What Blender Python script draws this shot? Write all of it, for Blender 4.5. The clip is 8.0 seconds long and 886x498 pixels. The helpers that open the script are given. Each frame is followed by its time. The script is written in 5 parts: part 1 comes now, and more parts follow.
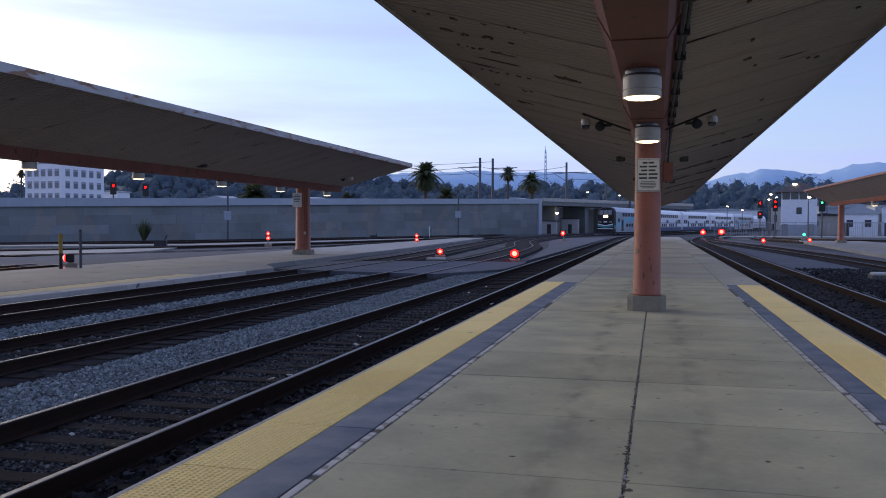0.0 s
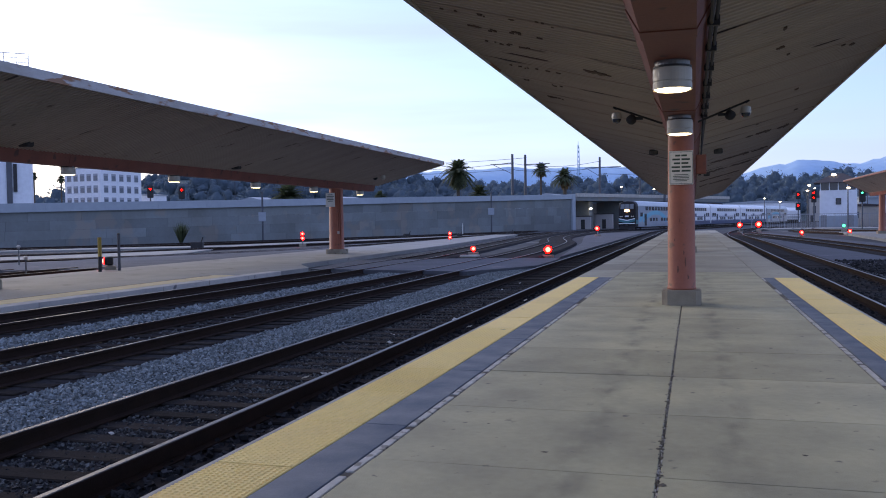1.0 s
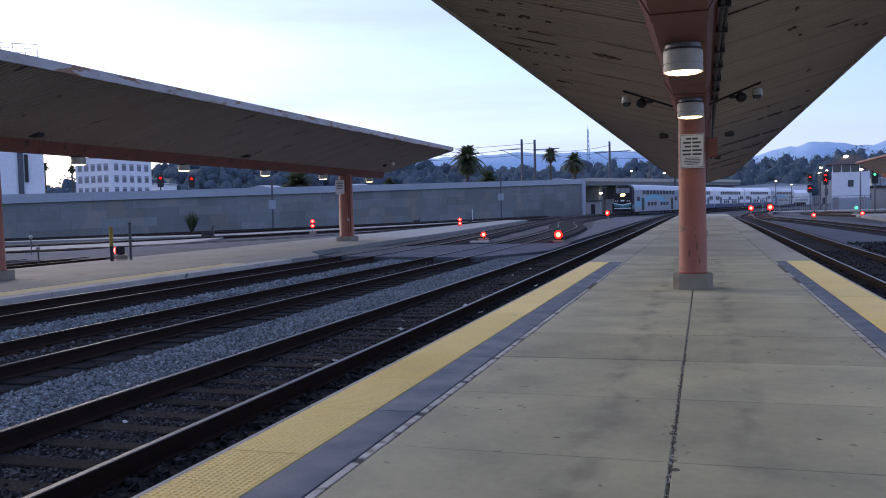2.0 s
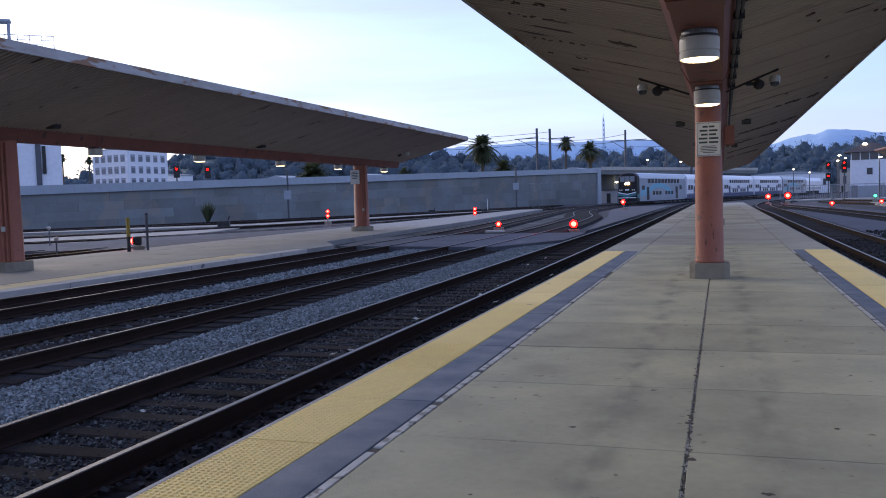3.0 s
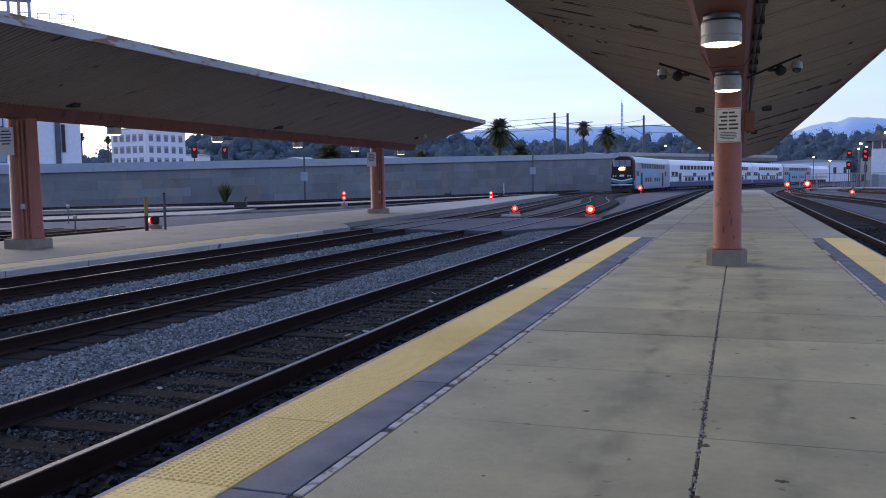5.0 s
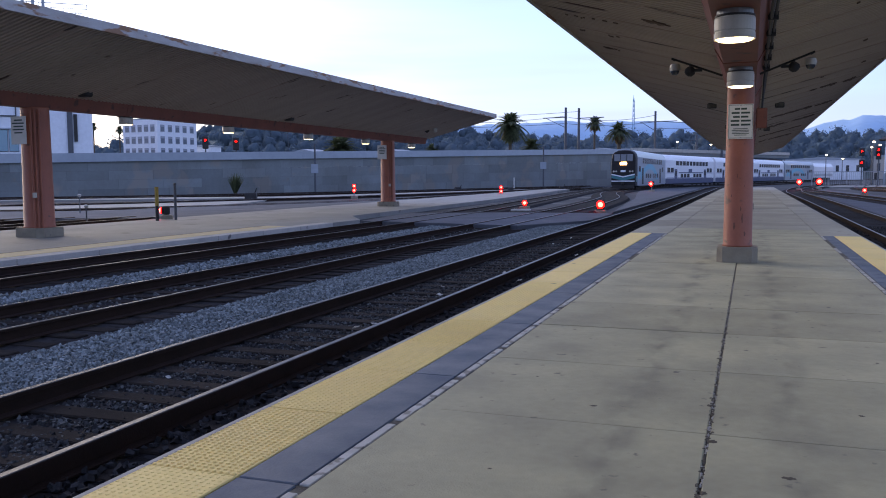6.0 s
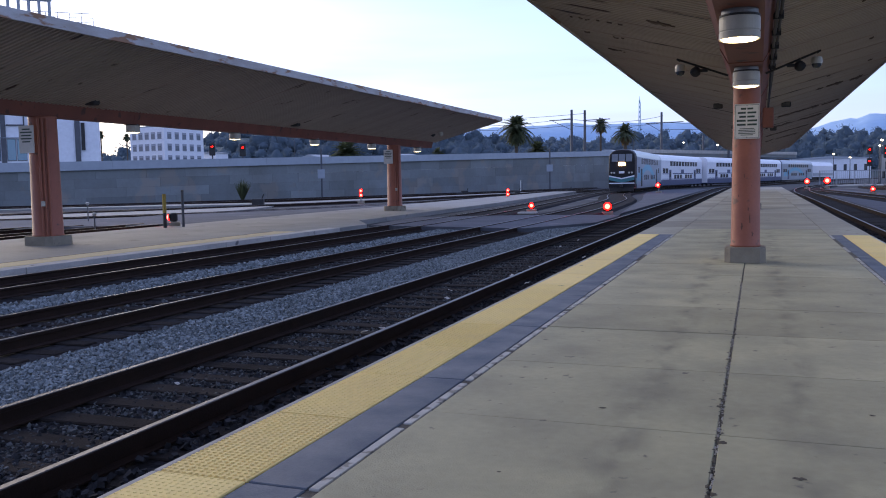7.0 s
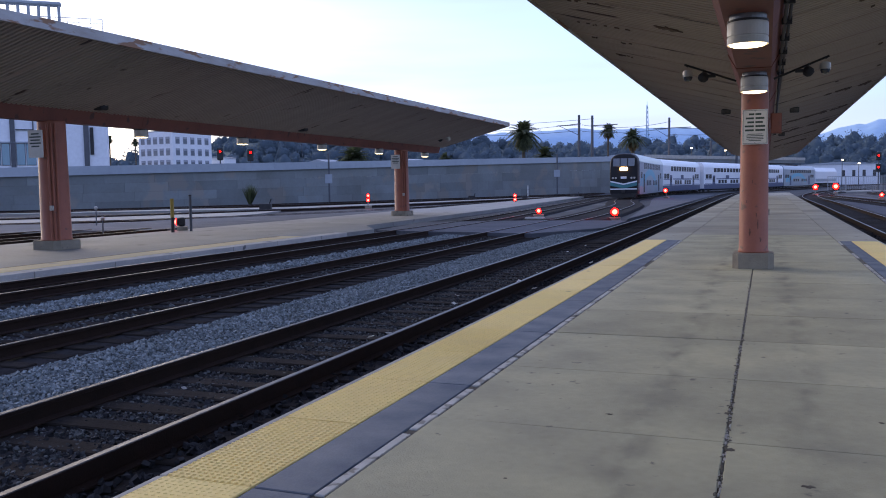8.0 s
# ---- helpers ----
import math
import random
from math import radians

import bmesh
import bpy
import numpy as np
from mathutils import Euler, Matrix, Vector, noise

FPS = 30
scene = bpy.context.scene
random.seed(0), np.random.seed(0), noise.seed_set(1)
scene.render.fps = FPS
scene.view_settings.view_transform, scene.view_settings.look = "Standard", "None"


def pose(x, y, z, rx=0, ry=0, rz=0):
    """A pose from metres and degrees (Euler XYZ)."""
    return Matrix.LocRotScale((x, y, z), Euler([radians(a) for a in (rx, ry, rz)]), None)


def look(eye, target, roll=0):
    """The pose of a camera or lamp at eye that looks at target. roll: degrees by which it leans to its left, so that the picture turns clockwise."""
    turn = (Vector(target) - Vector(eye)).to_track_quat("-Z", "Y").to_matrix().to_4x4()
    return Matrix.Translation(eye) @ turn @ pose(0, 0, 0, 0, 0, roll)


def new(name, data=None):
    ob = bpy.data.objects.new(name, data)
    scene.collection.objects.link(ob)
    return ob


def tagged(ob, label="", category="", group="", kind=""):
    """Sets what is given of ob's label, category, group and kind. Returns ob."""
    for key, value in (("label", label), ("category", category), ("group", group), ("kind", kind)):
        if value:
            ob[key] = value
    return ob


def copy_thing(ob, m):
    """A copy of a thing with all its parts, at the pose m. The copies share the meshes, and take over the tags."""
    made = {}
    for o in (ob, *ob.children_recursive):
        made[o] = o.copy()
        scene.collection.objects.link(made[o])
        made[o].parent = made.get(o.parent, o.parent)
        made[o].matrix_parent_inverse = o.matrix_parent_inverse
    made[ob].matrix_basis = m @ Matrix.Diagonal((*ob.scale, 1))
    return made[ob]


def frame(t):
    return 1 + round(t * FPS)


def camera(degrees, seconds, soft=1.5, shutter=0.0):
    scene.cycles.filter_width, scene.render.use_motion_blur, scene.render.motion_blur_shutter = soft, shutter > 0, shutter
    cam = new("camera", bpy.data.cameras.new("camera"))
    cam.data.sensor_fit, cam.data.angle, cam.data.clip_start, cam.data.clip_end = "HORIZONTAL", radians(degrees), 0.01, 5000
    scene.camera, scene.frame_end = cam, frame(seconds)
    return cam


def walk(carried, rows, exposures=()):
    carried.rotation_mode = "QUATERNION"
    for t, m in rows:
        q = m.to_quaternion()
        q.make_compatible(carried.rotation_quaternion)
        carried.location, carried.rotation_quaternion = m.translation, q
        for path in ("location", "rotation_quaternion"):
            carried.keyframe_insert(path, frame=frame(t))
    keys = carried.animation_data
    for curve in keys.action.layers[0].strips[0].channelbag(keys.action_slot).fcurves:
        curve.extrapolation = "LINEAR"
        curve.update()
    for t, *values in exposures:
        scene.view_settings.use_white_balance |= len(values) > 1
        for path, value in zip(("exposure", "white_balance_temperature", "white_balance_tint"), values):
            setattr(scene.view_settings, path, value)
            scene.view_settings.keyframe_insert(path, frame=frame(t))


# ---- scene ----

cam = camera(54.9, 8.0, soft=1.0)
walk(cam, [
    (0.0, look((0.182, -0.012, 1.537), (-0.306, 1.927, 1.479), 0.1)),
    (0.5, look((0.206, -0.006, 1.535), (-0.348, 1.915, 1.477), -0.3)),
    (1.0, look((0.214, -0.010, 1.530), (-0.350, 1.907, 1.467), -0.9)),
    (1.5, look((0.207, -0.003, 1.530), (-0.363, 1.912, 1.45), -1.2)),
    (3.0, look((0.206, 0.020, 1.527), (-0.415, 1.917, 1.409), -1.7)),
    (3.5, look((0.203, 0.015, 1.524), (-0.417, 1.912, 1.393), -1.7)),
    (4.0, look((0.203, 0.010, 1.523), (-0.422, 1.904, 1.381), -1.6)),
    (4.5, look((0.200, 0.012, 1.522), (-0.440, 1.902, 1.375), -1.4)),
    (6.0, look((0.202, 0.016, 1.513), (-0.474, 1.891, 1.343), -0.3)),
    (6.5, look((0.202, 0.012, 1.509), (-0.478, 1.886, 1.355), -0.5)),
    (7.0, look((0.206, 0.017, 1.511), (-0.486, 1.886, 1.350), -1.0)),
    (7.5, look((0.207, 0.024, 1.509), (-0.493, 1.890, 1.349), -1.1)),
    (8.0, look((0.205, 0.027, 1.512), (-0.503, 1.892, 1.363), -0.9)),
], exposures=[(t, e + 0.08, 7550, 13) for t, e in ((0.0, 0.23), (0.3, 0.53), (0.6, 0.66), (1.0, 0.58), (2.5, 0.54), (4.0, 0.56), (6.0, 0.63), (8.0, 0.65))])

# ---- sky and light: clear dusk, sun low on the west (-x) side ----
SUN_AZ, SUN_EL = -62.0, 14.0
world = bpy.data.worlds.new("dusk_sky")
scene.world = world
world.use_nodes = True
wn, wl = world.node_tree.nodes, world.node_tree.links
wn.clear()
sky = wn.new("ShaderNodeTexSky")
sky.sky_type, sky.sun_disc = 'NISHITA', False
sky.sun_elevation, sky.sun_rotation = radians(SUN_EL), radians(SUN_AZ % 360)
sky.air_density, sky.dust_density, sky.ozone_density = 1.0, 1.2, 4.5
coord = wn.new("ShaderNodeTexCoord")
stretch = wn.new("ShaderNodeMapping")
stretch.inputs["Scale"].default_value = (1.2, 2.2, 14.0)
stretch.inputs["Rotation"].default_value = (radians(7), radians(-5), 0)
streaks = wn.new("ShaderNodeTexNoise")
streaks.inputs["Scale"].default_value, streaks.inputs["Detail"].default_value = 1.3, 6.0
ramp = wn.new("ShaderNodeValToRGB")
ramp.color_ramp.elements[0].position, ramp.color_ramp.elements[1].position = 0.38, 0.72
ramp.color_ramp.elements[0].color, ramp.color_ramp.elements[1].color = (0.42, 0.42, 0.42, 1), (0.86, 0.86, 0.86, 1)
veil = wn.new("ShaderNodeMix")
veil.data_type = 'RGBA'
veil.inputs["B"].default_value = (1.8, 2.3, 4.95, 1)
back = wn.new("ShaderNodeBackground")
back.inputs["Strength"].default_value = 0.207
out = wn.new("ShaderNodeOutputWorld")
wl.new(coord.outputs["Generated"], stretch.inputs["Vector"])
wl.new(stretch.outputs["Vector"], streaks.inputs["Vector"])
wl.new(streaks.outputs["Fac"], ramp.inputs["Fac"])
wl.new(ramp.outputs["Color"], veil.inputs["Factor"])
wl.new(sky.outputs["Color"], veil.inputs["A"])
wl.new(veil.outputs["Result"], back.inputs["Color"])
wl.new(back.outputs["Background"], out.inputs["Surface"])
sun_data = bpy.data.lights.new("sun", 'SUN')
sun_data.energy, sun_data.angle, sun_data.color = 1.45, radians(50), (1.0, 0.9, 0.76)
sun = new("sun", sun_data)
az, el = radians(SUN_AZ), radians(SUN_EL)
sun_from = Vector((math.sin(az) * math.cos(el), math.cos(az) * math.cos(el), math.sin(el)))
sun.matrix_world = look(sun_from * 300, (0, 0, 0))


# ---- materials ----
def material(name, colour, rough=0.8, metal=0.0, second=None, scale=4.0, amount=0.5, bump=0.0, bump_scale=None,
             spots=None, spot_scale=1.0, spot_level=0.62, vary=0.0, emit=None, power=0.0, stretch_by=(1, 1, 1), spec=0.5, island=0.0):
    m = bpy.data.materials.new(name)
    m.use_nodes = True
    n, l = m.node_tree.nodes, m.node_tree.links
    b = n["Principled BSDF"]
    b.inputs["Roughness"].default_value, b.inputs["Metallic"].default_value = rough, metal
    b.inputs["Specular IOR Level"].default_value = spec
    b.inputs["Base Color"].default_value = (*colour, 1)
    if emit:
        b.inputs["Emission Color"].default_value, b.inputs["Emission Strength"].default_value = (*emit, 1), power
        return m
    tc, mp = n.new("ShaderNodeTexCoord"), n.new("ShaderNodeMapping")
    geo = n.new("ShaderNodeNewGeometry")
    mp.inputs["Scale"].default_value = stretch_by
    l.new(geo.outputs["Position"] if spots is not None or second else tc.outputs["Object"], mp.inputs["Vector"])
    colour_out = None

    def mix(a, bcol, fac, kind='MIX'):
        x = n.new("ShaderNodeMix")
        x.data_type, x.blend_type = 'RGBA', kind
        if isinstance(a, tuple):
            x.inputs["A"].default_value = (*a, 1)
        else:
            l.new(a, x.inputs["A"])
        if isinstance(bcol, tuple):
            x.inputs["B"].default_value = (*bcol, 1)
        else:
            l.new(bcol, x.inputs["B"])
        if isinstance(fac, float):
            x.inputs["Factor"].default_value = fac
        else:
            l.new(fac, x.inputs["Factor"])
        return x.outputs["Result"]

    def spread(scale_, detail, low, high):
        t = n.new("ShaderNodeTexNoise")
        t.inputs["Scale"].default_value, t.inputs["Detail"].default_value = scale_, detail
        l.new(mp.outputs["Vector"], t.inputs["Vector"])
        r = n.new("ShaderNodeMapRange")
        r.inputs["From Min"].default_value, r.inputs["From Max"].default_value = low, high
        l.new(t.outputs["Fac"], r.inputs["Value"])
        return r.outputs["Result"]

    if second:
        f = spread(scale, 5.0, 0.5 - amount / 2 - 0.02, 0.5 + amount / 2 + 0.02)
        colour_out = mix(colour, second, f)
        fine = spread(scale * 14, 3.0, 0.25, 0.75)
        colour_out = mix(colour_out, mix(colour_out, (0.75, 0.75, 0.75), fine, 'MULTIPLY'), 0.45)
    if spots is not None:
        colour_out = mix(colour_out or colour, spots, spread(spot_scale, 7.0, spot_level, spot_level + 0.06))
    if vary or island:
        info = n.new("ShaderNodeObjectInfo")
        r = n.new("ShaderNodeMapRange")
        k = vary or island
        r.inputs["To Min"].default_value, r.inputs["To Max"].default_value = 1 - k, 1 + k * 0.6
        l.new(geo.outputs["Random Per Island"] if island else info.outputs["Random"], r.inputs["Value"])
        colour_out = mix(colour_out or colour, r.outputs["Result"], 1.0, 'MULTIPLY')
    if colour_out:
        l.new(colour_out, b.inputs["Base Color"])
    if bump:
        bn = n.new("ShaderNodeBump")
        bn.inputs["Strength"].default_value, bn.inputs["Distance"].default_value = bump, 0.02
        t = n.new("ShaderNodeTexNoise")
        t.inputs["Scale"].default_value, t.inputs["Detail"].default_value = bump_scale or scale * 10, 6.0
        l.new(mp.outputs["Vector"], t.inputs["Vector"])
        l.new(t.outputs["Fac"], bn.inputs["Height"])
        l.new(bn.outputs["Normal"], b.inputs["Normal"])
    return m


M = {}
M["slab"] = material("platform_concrete", (0.475, 0.453, 0.292), 0.8, 0, (0.325, 0.313, 0.213), 1.1, 0.34, 0.22, 90, (0.16, 0.15, 0.115), 8.0, 0.672, vary=0.14)


def add_drip_stains(m):
    """Grey drip stains in two rough rows along the platform, beside the centre joint."""
    n, l = m.node_tree.nodes, m.node_tree.links
    b = n["Principled BSDF"]
    old = b.inputs["Base Color"].links[0].from_socket
    geo, sep = n.new("ShaderNodeNewGeometry"), n.new("ShaderNodeSeparateXYZ")
    l.new(geo.outputs["Position"], sep.inputs["Vector"])
    wob = n.new("ShaderNodeTexNoise")
    wob.inputs["Scale"].default_value, wob.inputs["Detail"].default_value = 1.7, 5.0
    l.new(geo.outputs["Position"], wob.inputs["Vector"])

    def calc(op, a, c):
        q = n.new("ShaderNodeMath")
        q.operation = op
        for i, v in enumerate((a, c)):
            if isinstance(v, float):
                q.inputs[i].default_value = v
            else:
                l.new(v, q.inputs[i])
        return q.outputs[0]

    shift = calc('MULTIPLY', calc('SUBTRACT', wob.outputs["Fac"], 0.5), 0.1)
    away = calc('ABSOLUTE', calc('SUBTRACT', calc('ABSOLUTE', calc('ADD', calc('ADD', sep.outputs["X"], 0.02), shift), 0.0), 0.5), 0.0)
    row = n.new("ShaderNodeMapRange")
    row.inputs["From Min"].default_value, row.inputs["From Max"].default_value = 0.2, 0.0
    l.new(away, row.inputs["Value"])
    longer = n.new("ShaderNodeMapping")
    longer.inputs["Scale"].default_value = (1.0, 0.55, 1.0)
    l.new(geo.outputs["Position"], longer.inputs["Vector"])
    blot = n.new("ShaderNodeTexNoise")
    blot.inputs["Scale"].default_value, blot.inputs["Detail"].default_value = 3.6, 8.0
    l.new(longer.outputs["Vector"], blot.inputs["Vector"])
    patch = n.new("ShaderNodeMapRange")
    patch.inputs["From Min"].default_value, patch.inputs["From Max"].default_value = 0.42, 0.68
    l.new(blot.outputs["Fac"], patch.inputs["Value"])
    mask = calc('MULTIPLY', calc('MULTIPLY', row.outputs["Result"], patch.outputs["Result"]), 0.72)
    x = n.new("ShaderNodeMix")
    x.data_type = 'RGBA'
    l.new(mask, x.inputs["Factor"])
    l.new(old, x.inputs["A"])
    x.inputs["B"].default_value = (0.15, 0.145, 0.11, 1)
    l.new(x.outputs["Result"], b.inputs["Base Color"])


add_drip_stains(M["slab"])
# Greyer concrete for far slabs, darkened in colour for the shade under the canopy.
M["slab_dim"] = material("dim_platform_concrete", (0.375, 0.36, 0.275), 0.85, 0, (0.27, 0.262, 0.21), 0.6, 0.36, 0.1, 60, (0.15, 0.145, 0.12), 3.0, 0.66, vary=0.22)
M["chip"] = material("broken_concrete", (0.12, 0.105, 0.075), 0.95, 0, (0.07, 0.06, 0.045), 14, 0.5, 0.8, 90)
M["slab_far"] = material("pale_concrete", (0.265, 0.272, 0.255), 0.8, 0, (0.19, 0.197, 0.187), 0.5, 0.4, 0.3, 40, (0.14, 0.138, 0.13), 0.9, 0.62)
M["joint"] = material("joint_filler", (0.07, 0.065, 0.056), 0.95, 0, (0.17, 0.16, 0.135), 9, 0.4, 0.6, 60)
M["yellow"] = material("tactile_yellow", (0.98, 0.74, 0.25), 0.7, 0, (0.92, 0.69, 0.26), 2.2, 0.5, 0.15, 80, (0.24, 0.18, 0.1), 3.5, 0.69, vary=0.05)
M["yellow_worn"] = material("faded_tactile_yellow", (0.62, 0.5, 0.26), 0.8, 0, (0.5, 0.42, 0.25), 1.2, 0.5, 0.2, 60, (0.34, 0.3, 0.22), 1.5, 0.62)
M["slate"] = material("worn_slate_paint", (0.055, 0.088, 0.135), 0.7, 0, (0.165, 0.19, 0.215), 2.4, 0.34, 0.2, 60, (0.07, 0.078, 0.1), 0.9, 0.64, vary=0.1)
M["white_line"] = material("worn_white_line", (0.56, 0.56, 0.53), 0.75, 0, (0.36, 0.36, 0.33), 6, 0.5, 0.2, 60, (0.2, 0.195, 0.175), 9, 0.54)
M["edge"] = material("platform_edge_concrete", (0.5, 0.48, 0.43), 0.85, 0, (0.33, 0.32, 0.3), 1.5, 0.5, 0.3, 30, (0.12, 0.12, 0.12), 2.5, 0.66)
M["salmon"] = material("salmon_paint", (0.40, 0.125, 0.072), 0.55, 0, (0.31, 0.1, 0.062), 1.8, 0.45, 0.12, 25, (0.17, 0.075, 0.052), 4.2, 0.645)
# Darker salmon: canopy shade on the beams put into the colour, plus dirt spots.
M["salmon_beam"] = material("dark_salmon_paint", (0.24, 0.075, 0.047), 0.6, 0, (0.17, 0.055, 0.038), 1.3, 0.45, 0.1, 25, (0.08, 0.036, 0.028), 3.2, 0.61)
M["scuff"] = material("scuffed_salmon_paint", (0.2, 0.085, 0.06), 0.8, 0, (0.13, 0.06, 0.045), 9, 0.5, 0.3, 60)
M["plinth"] = material("plinth_concrete", (0.34, 0.3, 0.23), 0.9, 0, (0.23, 0.2, 0.155), 4, 0.5, 0.5, 40, (0.13, 0.12, 0.1), 6, 0.63)
M["deck"] = material("painted_roof_deck", (0.47, 0.4, 0.33), 0.7, 0, (0.37, 0.31, 0.26), 0.8, 0.6, 0.1, 30, (0.07, 0.042, 0.03), 1.9, 0.665, stretch_by=(0.35, 1.6, 1))
M["deck_seam"] = material("stained_roof_seam", (0.46, 0.365, 0.3), 0.7, 0, (0.33, 0.26, 0.21), 1.2, 0.5, 0, None, (0.035, 0.022, 0.018), 1.1, 0.585, stretch_by=(0.5, 3, 1))
M["fascia"] = material("weathered_fascia", (0.46, 0.46, 0.46), 0.6, 0, (0.33, 0.3, 0.27), 2.2, 0.4, 0.1, 30, (0.25, 0.13, 0.07), 2.1, 0.545, stretch_by=(1, 0.55, 2.2))
M["peel"] = material("peeled_rusty_patch", (0.085, 0.055, 0.042), 0.9, 0, (0.16, 0.11, 0.08), 6, 0.5, 0.4, 40)
M["roof_top"] = material("roof_membrane", (0.3, 0.3, 0.29), 0.9, 0, (0.22, 0.22, 0.21), 0.5, 0.5)
M["rail_side"] = material("rusty_rail_steel", (0.034, 0.02, 0.015), 0.85, 0.0, (0.023, 0.015, 0.012), 5, 0.5, 0.3, 60, spec=0.12)
M["rail_head"] = material("polished_rail_head", (0.115, 0.114, 0.117), 0.42, 0.85, (0.06, 0.056, 0.054), 2, 0.5)
M["tie"] = material("creosoted_timber", (0.02, 0.0165, 0.014), 0.95, 0, (0.036, 0.03, 0.026), 3, 0.5, 0.5, 40, (0.02, 0.017, 0.015), 4, 0.6, vary=0.35, stretch_by=(0.4, 3, 1), spec=0.12)
M["ballast_bed"] = material("oily_ballast_bed", (0.02, 0.02, 0.021), 0.95, 0, (0.04, 0.04, 0.042), 1.1, 0.5, 0.7, 26, (0.016, 0.015, 0.015), 9, 0.55, spec=0.05)
M["stone"] = material("grey_ballast_stone", (0.26, 0.3, 0.305), 0.85, 0, (0.155, 0.185, 0.19), 2.0, 0.5, 0.3, 50, island=0.55, spec=0.12)
M["stone_mid"] = material("sooty_ballast_stone", (0.13, 0.14, 0.138), 0.85, 0, (0.075, 0.08, 0.08), 2.0, 0.5, 0.3, 50, island=0.5, spec=0.12)
M["stone_dark"] = material("oily_ballast_stone", (0.046, 0.048, 0.052), 0.8, 0, (0.027, 0.028, 0.03), 2.0, 0.5, 0.3, 50, island=0.6, spec=0.12)
M["ground"] = material("yard_ground", (0.075, 0.083, 0.09), 0.95, 0, (0.053, 0.059, 0.064), 0.12, 0.5, 0.8, 12, (0.17, 0.165, 0.155), 0.3, 0.6, spec=0.12)
M["asphalt"] = material("crossing_asphalt", (0.125, 0.135, 0.152), 0.95, 0, (0.09, 0.1, 0.115), 0.5, 0.5, 0.5, 40, (0.17, 0.17, 0.172), 0.9, 0.64, spec=0.12)
M["wall"] = material("retaining_wall_concrete", (0.205, 0.235, 0.24), 0.85, 0, (0.165, 0.178, 0.172), 0.22, 0.3, 0.3, 8, (0.215, 0.205, 0.185), 0.35, 0.57, vary=0.2)
M["coping"] = material("coping_concrete", (0.37, 0.42, 0.47), 0.8, 0, (0.3, 0.35, 0.39), 0.1, 0.5)
M["white_wall"] = material("white_render", (0.8, 0.84, 0.89), 0.8, 0, (0.73, 0.77, 0.82), 0.12, 0.5)
M["cream"] = material("cream_render", (0.5, 0.46, 0.4), 0.85, 0, (0.4, 0.37, 0.33), 0.15, 0.5)
M["glass"] = material("dark_window_glass", (0.035, 0.045, 0.06), 0.12, 0, spec=0.7)
# Blue of the panes is the sky's reflection put into the base colour.
M["blue_glass"] = material("sky_reflection_glass", (0.13, 0.3, 0.38), 0.12, 0, (0.1, 0.25, 0.33), 0.4, 0.5, spec=0.8)
M["office_glass"] = material("greyed_window_glass", (0.15, 0.175, 0.21), 0.15, 0, (0.12, 0.14, 0.17), 0.5, 0.5, spec=0.7)
M["mesh_grey"] = material("faded_fence_mesh", (0.34, 0.36, 0.39), 0.7, 0, (0.27, 0.29, 0.31), 2, 0.5)
M["window_pale"] = material("pale_blind_window", (0.3, 0.33, 0.38), 0.4, 0, (0.24, 0.27, 0.32), 0.5, 0.5)
M["dark"] = material("black_metal", (0.02, 0.02, 0.022), 0.6, 0.2, (0.035, 0.034, 0.034), 3, 0.5)
M["grey_metal"] = material("galvanised_steel", (0.3, 0.31, 0.33), 0.5, 0.6, (0.2, 0.21, 0.22), 2, 0.5)
M["pole"] = material("dull_grey_pole", (0.12, 0.13, 0.15), 0.7, 0.3, (0.09, 0.1, 0.11), 1, 0.5)
M["yellow_post"] = material("yellow_post_paint", (0.42, 0.3, 0.04), 0.6, 0, (0.3, 0.2, 0.04), 6, 0.5)
M["lamp_white"] = material("cream_enamel", (0.52, 0.49, 0.43), 0.4, 0, (0.44, 0.42, 0.37), 8, 0.5)
M["glow"] = material("lamp_diffuser", (1, 0.9, 0.7), 0.5, emit=(1.0, 0.83, 0.5), power=4.0)
M["glow_far"] = material("street_lamp_glow", (1, 0.95, 0.8), 0.5, emit=(1.0, 0.86, 0.62), power=7.0)
M["red_core"] = material("signal_red_core", (1, 0.2, 0.15), 0.4, emit=(1.0, 0.035, 0.028), power=20.0)
M["red_ring"] = material("signal_red_lens", (1, 0.05, 0.03), 0.4, emit=(1.0, 0.004, 0.004), power=14.0)
M["green_core"] = material("signal_green", (0.1, 1, 0.6), 0.4, emit=(0.02, 1.0, 0.42), power=2.2)
M["sign"] = material("white_sign_sheet", (0.72, 0.72, 0.69), 0.5, 0, (0.65, 0.64, 0.6), 5, 0.5)
M["ink"] = material("dark_sign_ink", (0.03, 0.06, 0.05), 0.6)
M["train_white"] = material("train_white_paint", (0.8, 0.83, 0.88), 0.3, 0.0, (0.74, 0.77, 0.82), 0.3, 0.5)
M["train_blue"] = material("train_blue_skirt", (0.035, 0.062, 0.15), 0.4, 0, (0.03, 0.052, 0.125), 0.5, 0.5)
M["train_silver"] = material("train_silver_paint", (0.36, 0.42, 0.49), 0.28, 0.3, (0.3, 0.36, 0.42), 0.3, 0.5)
M["train_teal"] = material("train_teal_paint", (0.03, 0.2, 0.22), 0.35, 0, (0.025, 0.17, 0.19), 0.5, 0.5)
M["train_cyan"] = material("train_light_blue_paint", (0.13, 0.47, 0.62), 0.35, 0, (0.11, 0.42, 0.56), 0.5, 0.5)
M["train_black"] = material("train_black_mask", (0.012, 0.012, 0.014), 0.5, 0, (0.018, 0.018, 0.02), 1, 0.5, spec=0.2)
